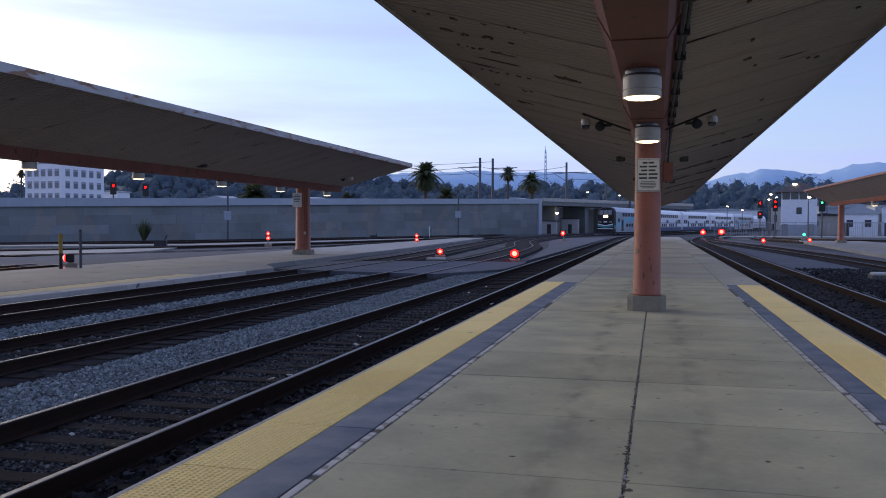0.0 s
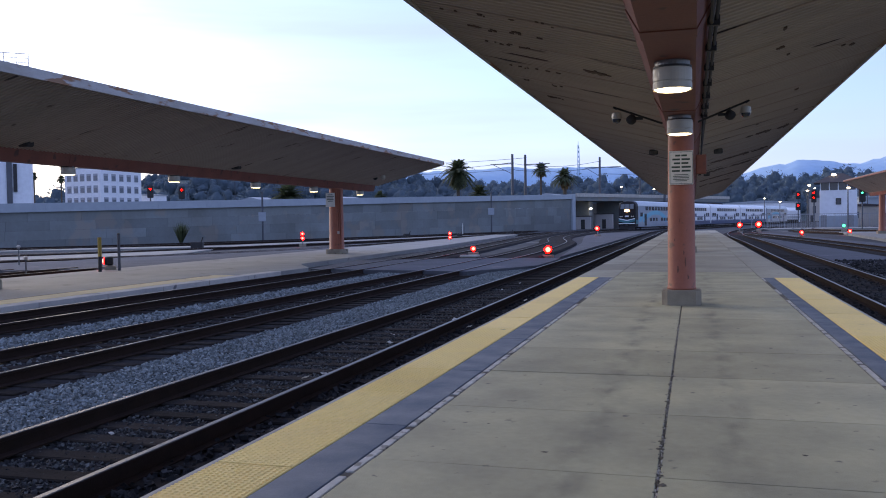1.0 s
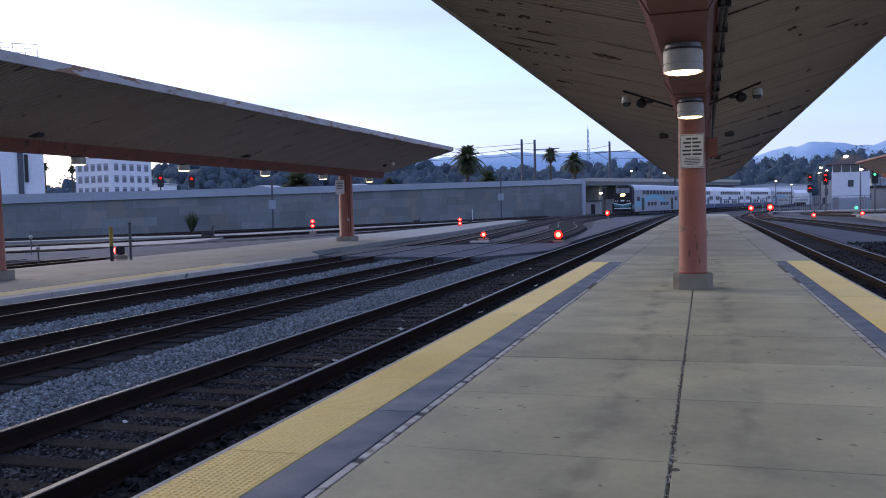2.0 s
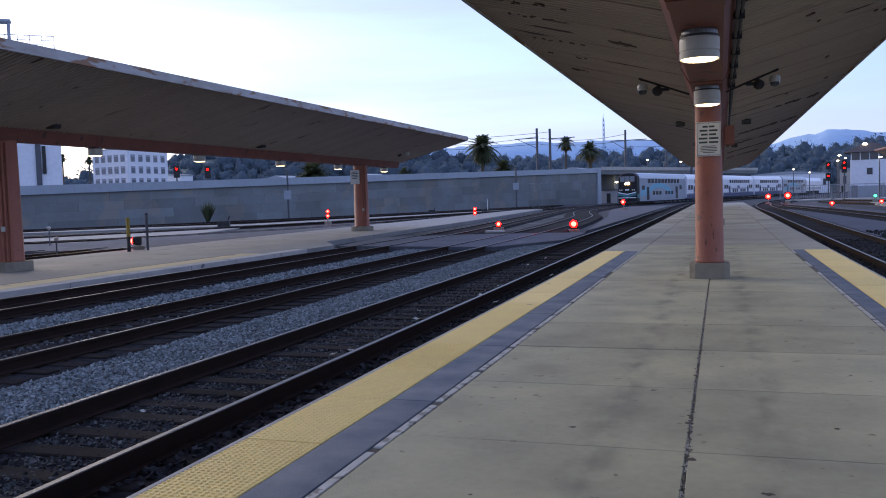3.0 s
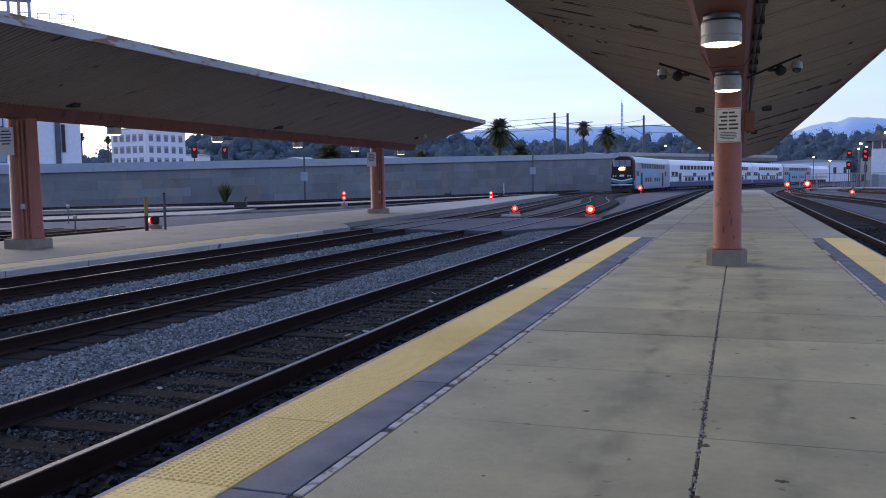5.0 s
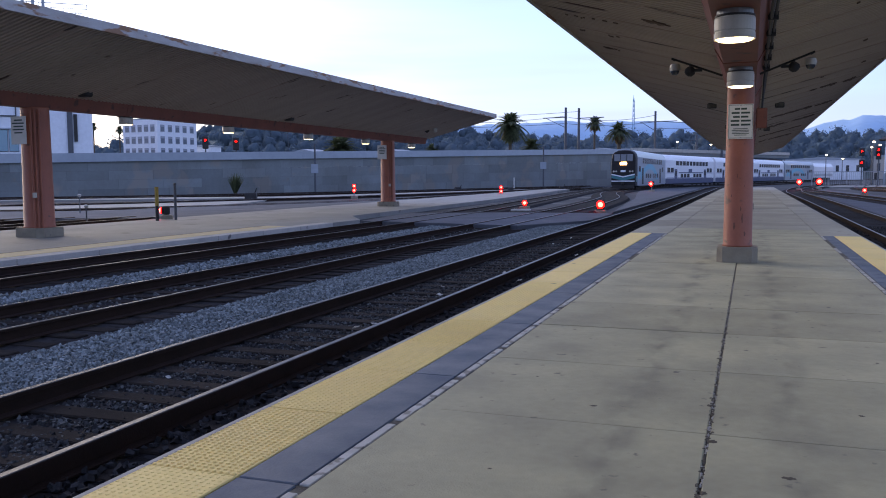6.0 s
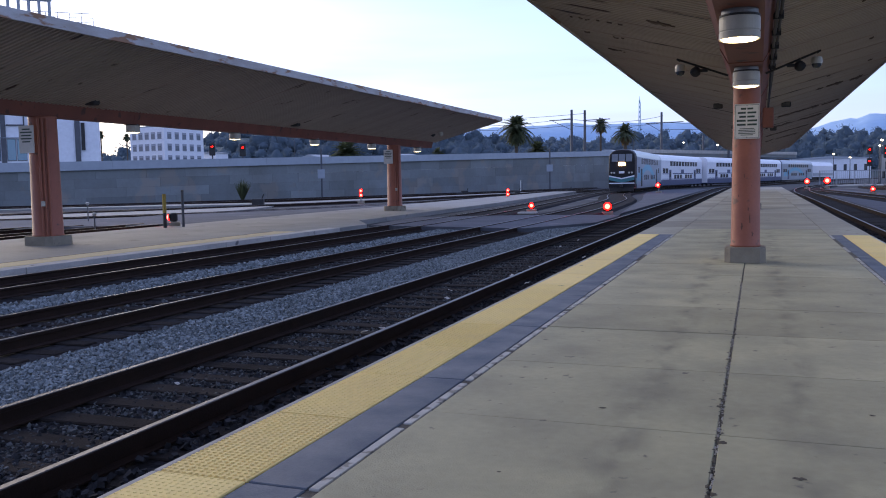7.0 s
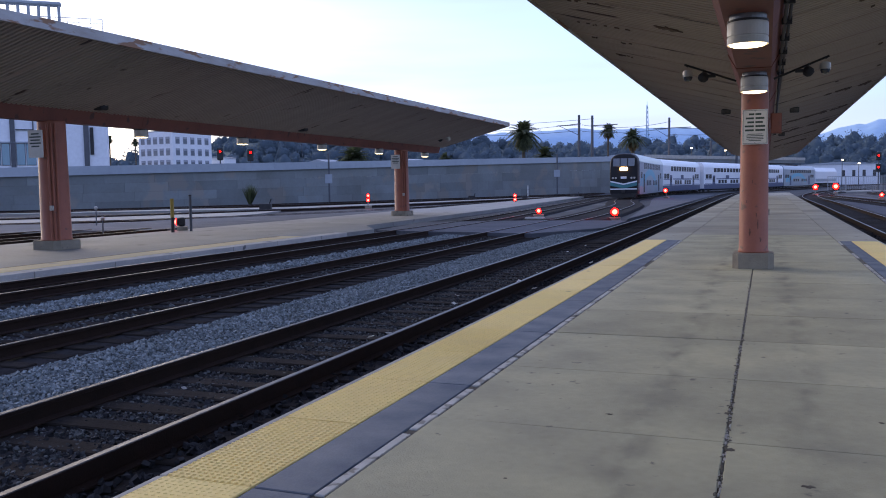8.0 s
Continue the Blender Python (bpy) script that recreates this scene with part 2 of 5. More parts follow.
M["train_glass"] = material("train_dark_glass", (0.018, 0.022, 0.03), 0.25, 0, spec=0.35)
M["windscreen"] = material("cab_windscreen_glass", (0.1, 0.115, 0.135), 0.1, 0, (0.085, 0.1, 0.12), 0.6, 0.5, spec=0.9)
M["train_light"] = material("train_headlight", (1, 0.8, 0.5), 0.4, emit=(1.0, 0.62, 0.28), power=6.0)
M["bogie"] = material("bogie_grime", (0.03, 0.028, 0.027), 0.85, 0.1, (0.045, 0.042, 0.04), 3, 0.5)
M["trunk"] = material("palm_bark", (0.12, 0.095, 0.07), 0.95, 0, (0.08, 0.065, 0.05), 1.5, 0.5, 0.5, 8)
M["frond"] = material("palm_frond_green", (0.1, 0.12, 0.055), 0.7, 0, (0.065, 0.085, 0.04), 1.5, 0.5, island=0.4)
M["frond_dry"] = material("dry_frond_brown", (0.24, 0.18, 0.085), 0.85, 0, (0.1, 0.075, 0.04), 1.5, 0.5, island=0.4)
# Foliage green is lifted to blue-grey: distance haze mixed into the colour.
M["woods"] = material("hazy_hillside_foliage", (0.145, 0.205, 0.25), 0.95, 0, (0.12, 0.175, 0.215), 0.03, 0.5, island=0.12, spec=0.1)


def let_light_through(m, share):
    """Leaves pass part of the light that falls on them."""
    n, l = m.node_tree.nodes, m.node_tree.links
    b = n["Principled BSDF"]
    thin, both = n.new("ShaderNodeBsdfTranslucent"), n.new("ShaderNodeMixShader")
    l.new(b.inputs["Base Color"].links[0].from_socket, thin.inputs["Color"])
    both.inputs["Fac"].default_value = share
    l.new(b.outputs["BSDF"], both.inputs[1])
    l.new(thin.outputs["BSDF"], both.inputs[2])
    l.new(both.outputs["Shader"], n["Material Output"].inputs["Surface"])


for name_ in ("woods", "frond", "frond_dry"):
    let_light_through(M[name_], 0.45)
M["hill"] = material("hillside_scrub", (0.1, 0.14, 0.135), 0.95, 0, (0.078, 0.11, 0.112), 0.012, 0.5, spots=(0.1, 0.1, 0.085), spot_scale=0.02, spot_level=0.62)
# Blue base colour carries the haze of the long distance.
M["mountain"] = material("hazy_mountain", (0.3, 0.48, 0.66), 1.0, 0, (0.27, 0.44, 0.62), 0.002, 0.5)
M["roof_dark"] = material("dark_shingle_roof", (0.05, 0.042, 0.045), 0.9, 0, (0.07, 0.06, 0.06), 0.8, 0.5)
M["rust_wall"] = material("painted_under_bridge_wall", (0.48, 0.45, 0.42), 0.9, 0, (0.34, 0.34, 0.35), 0.25, 0.5, 0, None, (0.3, 0.08, 0.05), 0.2, 0.63)


# ---- mesh helpers ----
def part(name, bm, mat, parent=None, label="", smooth=False):
    me = bpy.data.meshes.new(name)
    bm.to_mesh(me)
    bm.free()
    for mm in (mat if isinstance(mat, (list, tuple)) else [mat]):
        me.materials.append(mm)
    if smooth:
        for p in me.polygons:
            p.use_smooth = True
    ob = new(name, me)
    ob.parent = parent
    if label:
        ob["label"] = label
    return ob


def mesh_from(name, verts, faces, mat, parent=None, label=""):
    me = bpy.data.meshes.new(name)
    me.from_pydata(verts, [], faces)
    me.update()
    me.materials.append(mat)
    ob = new(name, me)
    ob.parent = parent
    if label:
        ob["label"] = label
    return ob


def shared(name, me, parent, m):
    ob = new(name, me)
    ob.parent = parent
    ob.matrix_basis = m
    return ob


def thing(name, label, category, m=None, group="", kind=""):
    ob = tagged(new(name), label, category, group, kind)
    if m is not None:
        ob.matrix_basis = m
    return ob


def box(bm, lo, hi, bevel=0.0, m=None):
    c = [(a + b) / 2 for a, b in zip(lo, hi)]
    s = [abs(b - a) for a, b in zip(lo, hi)]
    r = bmesh.ops.create_cube(bm, size=1, matrix=(m or Matrix()) @ Matrix.Translation(c) @ Matrix.Diagonal((*s, 1)))
    if bevel:
        es = list({e for v in r["verts"] for e in v.link_edges})
        bmesh.ops.bevel(bm, geom=es, offset=bevel, segments=1, affect='EDGES')
    return bm


def boxed(lo, hi, bevel=0.0, m=None):
    return box(bmesh.new(), lo, hi, bevel, m)


def cyl(bm, r1, r2, z0, z1, seg=20, m=None, caps=True):
    bmesh.ops.create_cone(bm, cap_ends=caps, segments=seg, radius1=r1, radius2=r2, depth=z1 - z0,
                          matrix=(m or Matrix()) @ Matrix.Translation((0, 0, (z0 + z1) / 2)))
    return bm


def tube(bm, a, b, r, seg=8, r2=None):
    a, b = Vector(a), Vector(b)
    q = (b - a).to_track_quat('Z', 'Y').to_matrix().to_4x4()
    bmesh.ops.create_cone(bm, cap_ends=True, segments=seg, radius1=r, radius2=r if r2 is None else r2, depth=(b - a).length,
                          matrix=Matrix.Translation((a + b) / 2) @ q)
    return bm


def lathe(bm, profile, seg=24, m=None):
    m = m or Matrix()
    rings = [[bm.verts.new(m @ Vector((r * math.cos(2 * math.pi * i / seg), r * math.sin(2 * math.pi * i / seg), z))) for i in range(seg)] for r, z in profile]
    for a, b in zip(rings, rings[1:]):
        for i in range(seg):
            j = (i + 1) % seg
            bm.faces.new((a[i], a[j], b[j], b[i]))
    bm.faces.new(rings[-1])
    bm.faces.new(rings[0][::-1])
    return bm


def prism(bm, outline, y0, y1, m=None):
    """A solid with the outline (x, z), counter-clockwise, drawn out along y."""
    m = m or Matrix()
    a = [bm.verts.new(m @ Vector((x, y0, z))) for x, z in outline]
    b = [bm.verts.new(m @ Vector((x, y1, z))) for x, z in outline]
    k = len(outline)
    for i in range(k):
        j = (i + 1) % k
        bm.faces.new((a[i], a[j], b[j], b[i]))
    bm.faces.new(a[::-1])
    bm.faces.new(b)
    bmesh.ops.recalc_face_normals(bm, faces=bm.faces)
    return bm


def slab_outline(bm, pts, z0, z1):
    a = [bm.verts.new((x, y, z0)) for x, y in pts]
    b = [bm.verts.new((x, y, z1)) for x, y in pts]
    k = len(pts)
    for i in range(k):
        j = (i + 1) % k
        bm.faces.new((a[i], a[j], b[j], b[i]))
    bm.faces.new(a[::-1])
    bm.faces.new(b)
    bmesh.ops.recalc_face_normals(bm, faces=bm.faces)
    return bm


class Line:
    """A smooth way through plan points, by its length."""
    def __init__(self, pts, step=0.5):
        pts = [Vector((x, y, 0)) for x, y in pts]
        ext = [pts[0] * 2 - pts[1]] + pts + [pts[-1] * 2 - pts[-2]]
        dense = []
        for i in range(1, len(ext) - 2):
            p0, p1, p2, p3 = ext[i - 1:i + 3]
            n = max(2, int((p2 - p1).length / step))
            for k in range(n):
                t = k / n
                dense.append(0.5 * ((2 * p1) + (p2 - p0) * t + (2 * p0 - 5 * p1 + 4 * p2 - p3) * t * t + (3 * p1 - p0 - 3 * p2 + p3) * t ** 3))
        dense.append(pts[-1])
        self.pts, self.cum = dense, [0.0]
        for a, b in zip(dense, dense[1:]):
            self.cum.append(self.cum[-1] + (b - a).length)
        self.length = self.cum[-1]

    def at(self, s):
        i = int(np.clip(np.searchsorted(self.cum, s) - 1, 0, len(self.pts) - 2))
        a, b = self.pts[i], self.pts[i + 1]
        t = (s - self.cum[i]) / max(1e-6, self.cum[i + 1] - self.cum[i])
        return a + (b - a) * t, (b - a).normalized()

    def s_at_y(self, y):
        for s in range(int(self.length * 4)):
            if self.at(s / 4)[0].y >= y:
                return s / 4
        return self.length


RAIL_Z, GROUND_Z = -0.22, -0.42


# ---- ground ----
ground = part("ground", boxed((-2500, -300, GROUND_Z - 1), (2500, 4200, GROUND_Z)), M["ground"])
tagged(ground, "dark gravelly rail yard ground with pale patches", "ground", kind="structure")


# ---- near platform: paired slabs, slate band, yellow tactile strip ----
HALF, Y0, Y1 = 2.82, -8.0, 112.0
platform = part("pavement_near_platform", boxed((-HALF + 0.03, Y0, GROUND_Z - 0.3), (HALF - 0.11, Y1, -0.014)), M["joint"])
tagged(platform, "long concrete island platform with worn slabs", "platform", kind="structure")
platform.location.z = -0.018
PITCH = 1.7


def slab_mesh(x0, x1, length, top, mat, name):
    bm = boxed((x0, 0.006, -0.1), (x1, length - 0.006, top), 0.006)
    me = bpy.data.meshes.new(name)
    bm.to_mesh(me)
    bm.free()
    me.materials.append(mat)
    return me


rng = random.Random(4)
left_slab = slab_mesh(-1.822, -0.009, PITCH, 0.0, M["slab"], "slab")
right_slab = slab_mesh(0.009, 1.845, PITCH, 0.0, M["slab"], "slab")
# Darker copies of both slabs for the far stretch; canopy shade is in their colour.
dim_left = slab_mesh(-1.822, -0.009, PITCH, 0.0, M["slab_dim"], "slab")
dim_right = slab_mesh(0.009, 1.845, PITCH, 0.0, M["slab_dim"], "slab")
for i in range(int((Y1 - 0.1) // PITCH) + 5):
    y = 5.2 - PITCH * 7 + i * PITCH
    if y < Y0 or y + PITCH > Y1:
        continue
    for me in (left_slab, right_slab) if y < 24 else (dim_left, dim_right):
        shared("slab", me, platform, pose(0, y, rng.uniform(-0.004, 0.001), rng.uniform(-0.06, 0.06), rng.uniform(-0.06, 0.06)))
# outer bands: slate band and line up to the strip's end, bare concrete further on
for side in (-1, 1):
    def span(a, b):
        return (min(side * a, side * b), max(side * a, side * b))
    STRIP_END = 23.2
    inner, outer = (2.255, HALF) if side < 0 else (2.18, 2.8)
    band = slab_mesh(*span(1.905 if side < 0 else 1.926, inner - 0.008), 2.44, -0.002, M["slate"], "band_panel")
    line = slab_mesh(*(span(1.834, 1.896) if side < 0 else span(1.857, 1.917)), 1.12, 0.0, M["white_line"], "line_segment")
    tile = slab_mesh(*span(inner, outer - 0.02), 1.22, 0.0, M["yellow"], "tactile_tile")
    kerb = slab_mesh(*span(outer - 0.018, outer + 0.025), 2.44, -0.003, M["edge"], "edge_strip")
    bare = slab_mesh(*span(1.834 if side < 0 else 1.857, outer + 0.02), PITCH * 2, -0.001, M["slab_dim"], "edge_slab")
    y = STRIP_END
    k = 0
    while y > Y0 + 2.6:
        y -= 1.22
        shared("tactile_tile", tile, platform, pose(0, y, rng.uniform(-0.003, 0.002)))
        if rng.random() < 0.93:
            shared("line_segment", line, platform, pose(0, y, rng.uniform(-0.005, -0.001)))
        if k % 2:
            shared("band_panel", band, platform, pose(0, y, rng.uniform(-0.003, 0.0)))
            shared("edge_strip", kerb, platform, pose(0, y, 0))
        k += 1
    y = STRIP_END
    while y + PITCH * 2 < Y1:
        shared("edge_slab", bare, platform, pose(0, y, rng.uniform(-0.003, 0.0)))
        y += PITCH * 2
    # raised blunt domes of the tactile tiles
    v, fcs = [], []
    nx = 13
    ys = np.arange(1.5 if side < 0 else 6.0, 12.0, 0.0415)
    for yy in ys:
        for ix_ in range(nx):
            xx = side * (inner + 0.028 + ix_ * 0.0415)
            b0 = len(v)
            for r_, z_ in ((0.0125, 0.0), (0.008, 0.0042)):
                for q in range(6):
                    v.append((xx + r_ * math.cos(q * math.pi / 3), yy + r_ * math.sin(q * math.pi / 3), z_))
            for q in range(6):
                w = (q + 1) % 6
                fcs.append((b0 + q, b0 + w, b0 + 6 + w, b0 + 6 + q))
            fcs.append(tuple(range(b0 + 6, b0 + 12)))
    domes = mesh_from("tactile_domes", v, fcs, M["yellow"], platform)
    domes["kind"] = "stuff"
# crumbled filler along the centre joint
v, fcs = [], []
for i in range(900):
    yy = rng.uniform(1.5, 16.0)
    xx, s = rng.gauss(0, 0.016), rng.uniform(0.008, 0.026)
    b0 = len(v)
    for q in range(5):
        v.append((xx + s * 0.6 * math.cos(q * 1.257 + yy), yy + s * math.sin(q * 1.257 + yy), -0.012))
    v.append((xx, yy, -0.012 + s * 0.5))
    fcs += [(b0 + q, b0 + (q + 1) % 5, b0 + 5) for q in range(5)]
crumbs = mesh_from("joint_crumbs", v, fcs, M["joint"], platform)
crumbs["kind"] = "stuff"
v, fcs = [], []
for i in range(420):
    yy = 1.8 + 11 * rng.random() ** 1.2
    xx, s = rng.gauss(0, 0.011), rng.uniform(0.006, 0.02)
    b0 = len(v)
    for q in range(5):
        v.append((xx + s * 0.55 * math.cos(q * 1.257 + yy), yy + s * 1.3 * math.sin(q * 1.257 + yy), -0.008))
    v.append((xx, yy, -0.006 + s * 0.6))
    fcs += [(b0 + q, b0 + (q + 1) % 5, b0 + 5) for q in range(5)]
pale_crumbs = mesh_from("pale_joint_crumbs", v, fcs, M["edge"], platform)
pale_crumbs["kind"] = "stuff"

for i, (cx, cy, r, st) in enumerate(((0.03, 5.05, 0.045, 1.3), (-0.02, 5.85, 0.035, 1.6), (0.02, 4.2, 0.03, 1.5), (0.0, 6.4, 0.022, 2.2), (0.42, 4.55, 0.055, 0.7), (-0.02, 7.4, 0.02, 2.5), (-1.05, 4.2, 0.02, 1.0), (-0.75, 5.6, 0.04, 0.7), (0.01, 8.6, 0.03, 1.2), (0.9, 5.9, 0.03, 1.0), (-1.3, 6.3, 0.02, 1.0), (0.0, 10.2, 0.02, 2.0), (1.2, 7.6, 0.02, 1.1))):
    g_ = random.Random(60 + i)
    bm = bmesh.new()
    rim_ = []
    for q in range(14):
        a_ = q * math.pi / 7
        k_ = r * 0.62 * g_.uniform(0.6, 1.25)
        rim_.append(bm.verts.new((cx + k_ * math.cos(a_), cy + k_ * st * math.sin(a_), 0.0015)))
    top_ = bm.verts.new((cx, cy, 0.0035))
    for q in range(14):
        bm.faces.new((rim_[q], rim_[(q + 1) % 14], top_))
    part("chipped_spot", bm, M["chip"], platform)

# small breaks in the centre joint
v, fcs = [], []
for i in range(330):
    yy = 1.8 + 11 * rng.random() ** 1.3
    xx, s = rng.gauss(0, 0.008), rng.uniform(0.004, 0.012)
    b0 = len(v)
    for q in range(8):
        a_, k_ = q * math.pi / 4, s * rng.uniform(0.5, 1.3)
        v.append((xx + k_ * math.cos(a_), yy + k_ * 1.9 * math.sin(a_), 0.001))
    v.append((xx, yy, 0.003))
    fcs += [(b0 + q, b0 + (q + 1) % 8, b0 + 8) for q in range(8)]
breaks = mesh_from("joint_breaks", v, fcs, M["chip"], platform)
breaks["kind"] = "stuff"

# ---- far platforms ----
LEFT_Z = -0.2
left_pts = [(-14.5, -12), (-14.5, 31), (-16.3, 34), (-17.6, 60), (-21.5, 108), (-24.5, 108), (-23.8, 60), (-23.1, 30), (-23.1, -12)]
left_platform = part("pavement_west_platform", slab_outline(bmesh.new(), left_pts, GROUND_Z - 0.3, LEFT_Z), M["slab_far"])
tagged(left_platform, "low pale concrete platform with a yellow edge strip", "platform", kind="structure")
for i in range(15):
    y = -8 + i * 2.44
    if y < 25:
        part("tactile_tile", boxed((-15.8, y, LEFT_Z - 0.02), (-14.98, y + 2.43, LEFT_Z + 0.012), 0.004), M["yellow_worn"], left_platform)
        part("joint_strip", boxed((-15.95, y, LEFT_Z - 0.02), (-15.81, y + 2.43, LEFT_Z + 0.006)), M["peel"], left_platform)
    part("edge_strip", boxed((-14.96, y, LEFT_Z - 0.25), (-14.46, y + 2.42, LEFT_Z + 0.006), 0.01), M["edge"], left_platform)
right_pts = [(12.6, 38), (13.2, 60), (15.2, 100), (21.5, 100), (22.0, 38)]
right_platform = part("pavement_east_platform", slab_outline(bmesh.new(), right_pts, GROUND_Z - 0.3, LEFT_Z), M["slab_far"])
tagged(right_platform, "low pale concrete platform beside the eastern tracks", "platform", kind="structure")

# ---- pale strips and the level crossing ----
strip_pts = [(-90, 35), (-38, 66), (-24, 118), (-27, 119), (-42, 70), (-95, 44)]
service_strip = part("pavement_service_strip", slab_outline(bmesh.new(), strip_pts, GROUND_Z - 0.2, -0.3), M["slab_far"])
tagged(service_strip, "pale concrete service strip between yard tracks", "pavement", kind="structure")
strip_pts = [(-70, 22), (-46, 31), (-38.3, 35), (-32.9, 37.5), (-33.5, 52), (-37.5, 63), (-39, 63.4), (-43.2, 49.3), (-50.2, 45.9), (-80, 34)]
service_strip_b = part("pavement_service_strip_near", slab_outline(bmesh.new(), strip_pts, GROUND_Z - 0.2, -0.31), M["slab_far"])
tagged(service_strip_b, "pale concrete service strip beside yard tracks", "pavement", kind="structure")
cross_pts = [(-14.5, 31.2), (-15.4, 38.5), (-10.5, 40.2), (-6.2, 40.2), (-5.75, 39.5), (-5.75, 33.5), (-7.6, 29.5)]
crossing = part("road_crossing", slab_outline(bmesh.new(), cross_pts, GROUND_Z - 0.2, RAIL_Z - 0.03), M["asphalt"])
tagged(crossing, "grey asphalt service crossing laid between the rails", "road", kind="structure")
mid_pts = [(-6.2, 42.5), (-6.2, 118), (-11.5, 118), (-11.8, 100), (-10.4, 86), (-8.3, 68), (-7.1, 53)]
mid_apron = part("road_middle_apron", slab_outline(bmesh.new(), mid_pts, GROUND_Z - 0.2, RAIL_Z - 0.07), M["asphalt"])
tagged(mid_apron, "grey asphalt apron between converging tracks", "road", kind="structure")
east_pts = [(5.9, 36), (12, 36), (13, 60), (9, 110), (6.2, 110)]
east_apron = part("road_east_apron", slab_outline(bmesh.new(), east_pts, GROUND_Z - 0.2, RAIL_Z - 0.17), M["asphalt"])
tagged(east_apron, "grey asphalt apron between the eastern tracks", "road", kind="structure")

# ---- tracks ----
GAUGE = 1.505
tie_me = bpy.data.meshes.new("wooden_tie")
_bm = boxed((-1.3, -0.115, -0.17), (1.3, 0.115, 0), 0.012)
_bm.to_mesh(tie_me)
_bm.free()
tie_me.materials.append(M["tie"])
tie_trng = random.Random(9)


def sweep(bm, way, s0, s1, offset, outline, z, step=1.0):
    """A bar with a closed outline (across, up) along the way."""
    n = max(2, int((s1 - s0) / step) + 1)
    rings = []
    for i in range(n):
        p, d = way.at(s0 + (s1 - s0) * i / (n - 1))
        nx_ = Vector((d.y, -d.x, 0))
        rings.append([bm.verts.new(p + nx_ * (offset + u) + Vector((0, 0, z + w))) for u, w in outline])
    k = len(outline)
    for a, b in zip(rings, rings[1:]):
        for i in range(k):
            j = (i + 1) % k
            bm.faces.new((a[i], a[j], b[j], b[i]))
    bm.faces.new(rings[0])
    bm.faces.new(rings[-1][::-1])
    bmesh.ops.recalc_face_normals(bm, faces=bm.faces)
    return bm


WEB = [(-0.075, -0.17), (0.075, -0.17), (0.075, -0.158), (0.014, -0.14), (0.012, -0.045), (0.036, -0.035), (0.036, -0.008), (-0.036, -0.008), (-0.036, -0.035), (-0.012, -0.045), (-0.014, -0.14), (-0.075, -0.158)]
HEAD = [(-0.029, -0.0075), (0.029, -0.0075), (0.027, -0.001), (0.018, 0.0), (-0.018, 0.0), (-0.027, -0.001)]


def track(way, s0, s1, label, ties=True, tie_end=None, step=1.0):
    t = thing("railway_track", label, "railway track", group="yard tracks")
    for off in (-GAUGE / 2, GAUGE / 2):
        r = part("rail", sweep(bmesh.new(), way, s0, s1, off, WEB, RAIL_Z, step), M["rail_side"], t)
        part("rail_head", sweep(bmesh.new(), way, s0, s1, off, HEAD, RAIL_Z, step), M["rail_head"], r, "polished running surface")
    if ties:
        s = s0
        while s < (tie_end or s1):
            p, d = way.at(s)
            a = math.degrees(math.atan2(d.y, d.x)) - 90 + tie_trng.uniform(-1.5, 1.5)
            shared("wooden_tie", tie_me, t, pose(p.x + tie_trng.uniform(-0.05, 0.05), p.y, RAIL_Z - 0.172 + tie_trng.uniform(-0.012, 0.004), tie_trng.uniform(-0.7, 0.7), 0, a))
            s += 0.53 + tie_trng.uniform(-0.03, 0.03)
    return t


TRAIN_WAY = Line([(-8.66, -12), (-8.66, 0), (-8.66, 20), (-8.7, 38), (-9.0, 50), (-10.3, 68), (-12.4, 81), (-13.75, 91.5), (-14.1, 102), (-14.15, 115), (-13.4, 127), (-11.3, 141.6), (-8.7, 150.5), (-4.0, 169), (2.4, 195), (10.0, 221), (17.8, 246), (25.5, 271), (33, 296), (48, 345)])
NEAR_WAY = Line([(-4.65, -12), (-4.65, 20), (-4.65, 60), (-4.65, 95), (-4.0, 130), (2.0, 165), (9, 190)])
THIRD_WAY = Line([(-12.8, -12), (-12.8, 15), (-12.8, 32), (-13.4, 46), (-15.2, 68), (-17.4, 95), (-18.4, 114), (-17.4, 135), (-12, 160)])
EAST_WAY = Line([(4.5, -12), (4.5, 20), (4.5, 60), (4.6, 100), (8, 135), (16, 170)])
EAST_WAY_B = Line([(10.6, 30), (9.9, 50), (8.6, 72), (7.2, 90), (6.2, 104), (7.5, 122), (14, 160)])
EAST_WAY_C = Line([(26, 55), (20, 78), (15, 100), (13.5, 120), (18, 160)])
EAST_WAY_D = Line([(60, 96), (36, 104), (22, 112), (16, 130), (20, 160)])
track(NEAR_WAY, 0, NEAR_WAY.length, "straight track with rusty rails on dark timber ties", tie_end=75)
track(TRAIN_WAY, 0, TRAIN_WAY.length, "track with rusty rails curving to the yard throat", tie_end=60)
track(THIRD_WAY, 0, THIRD_WAY.length, "rusty track beside the low pale platform edge", tie_end=60)
track(EAST_WAY, 0, EAST_WAY.length, "straight track with bright rails beside the platform", tie_end=60)
track(EAST_WAY_B, 0, EAST_WAY_B.length, "rusty track curving through the eastern yard", tie_end=50)
track(EAST_WAY_C, 0, EAST_WAY_C.length, "rusty track curving through the eastern yard", ties=False)
track(EAST_WAY_D, 0, EAST_WAY_D.length, "far rusty track crossing the eastern yard", ties=False)
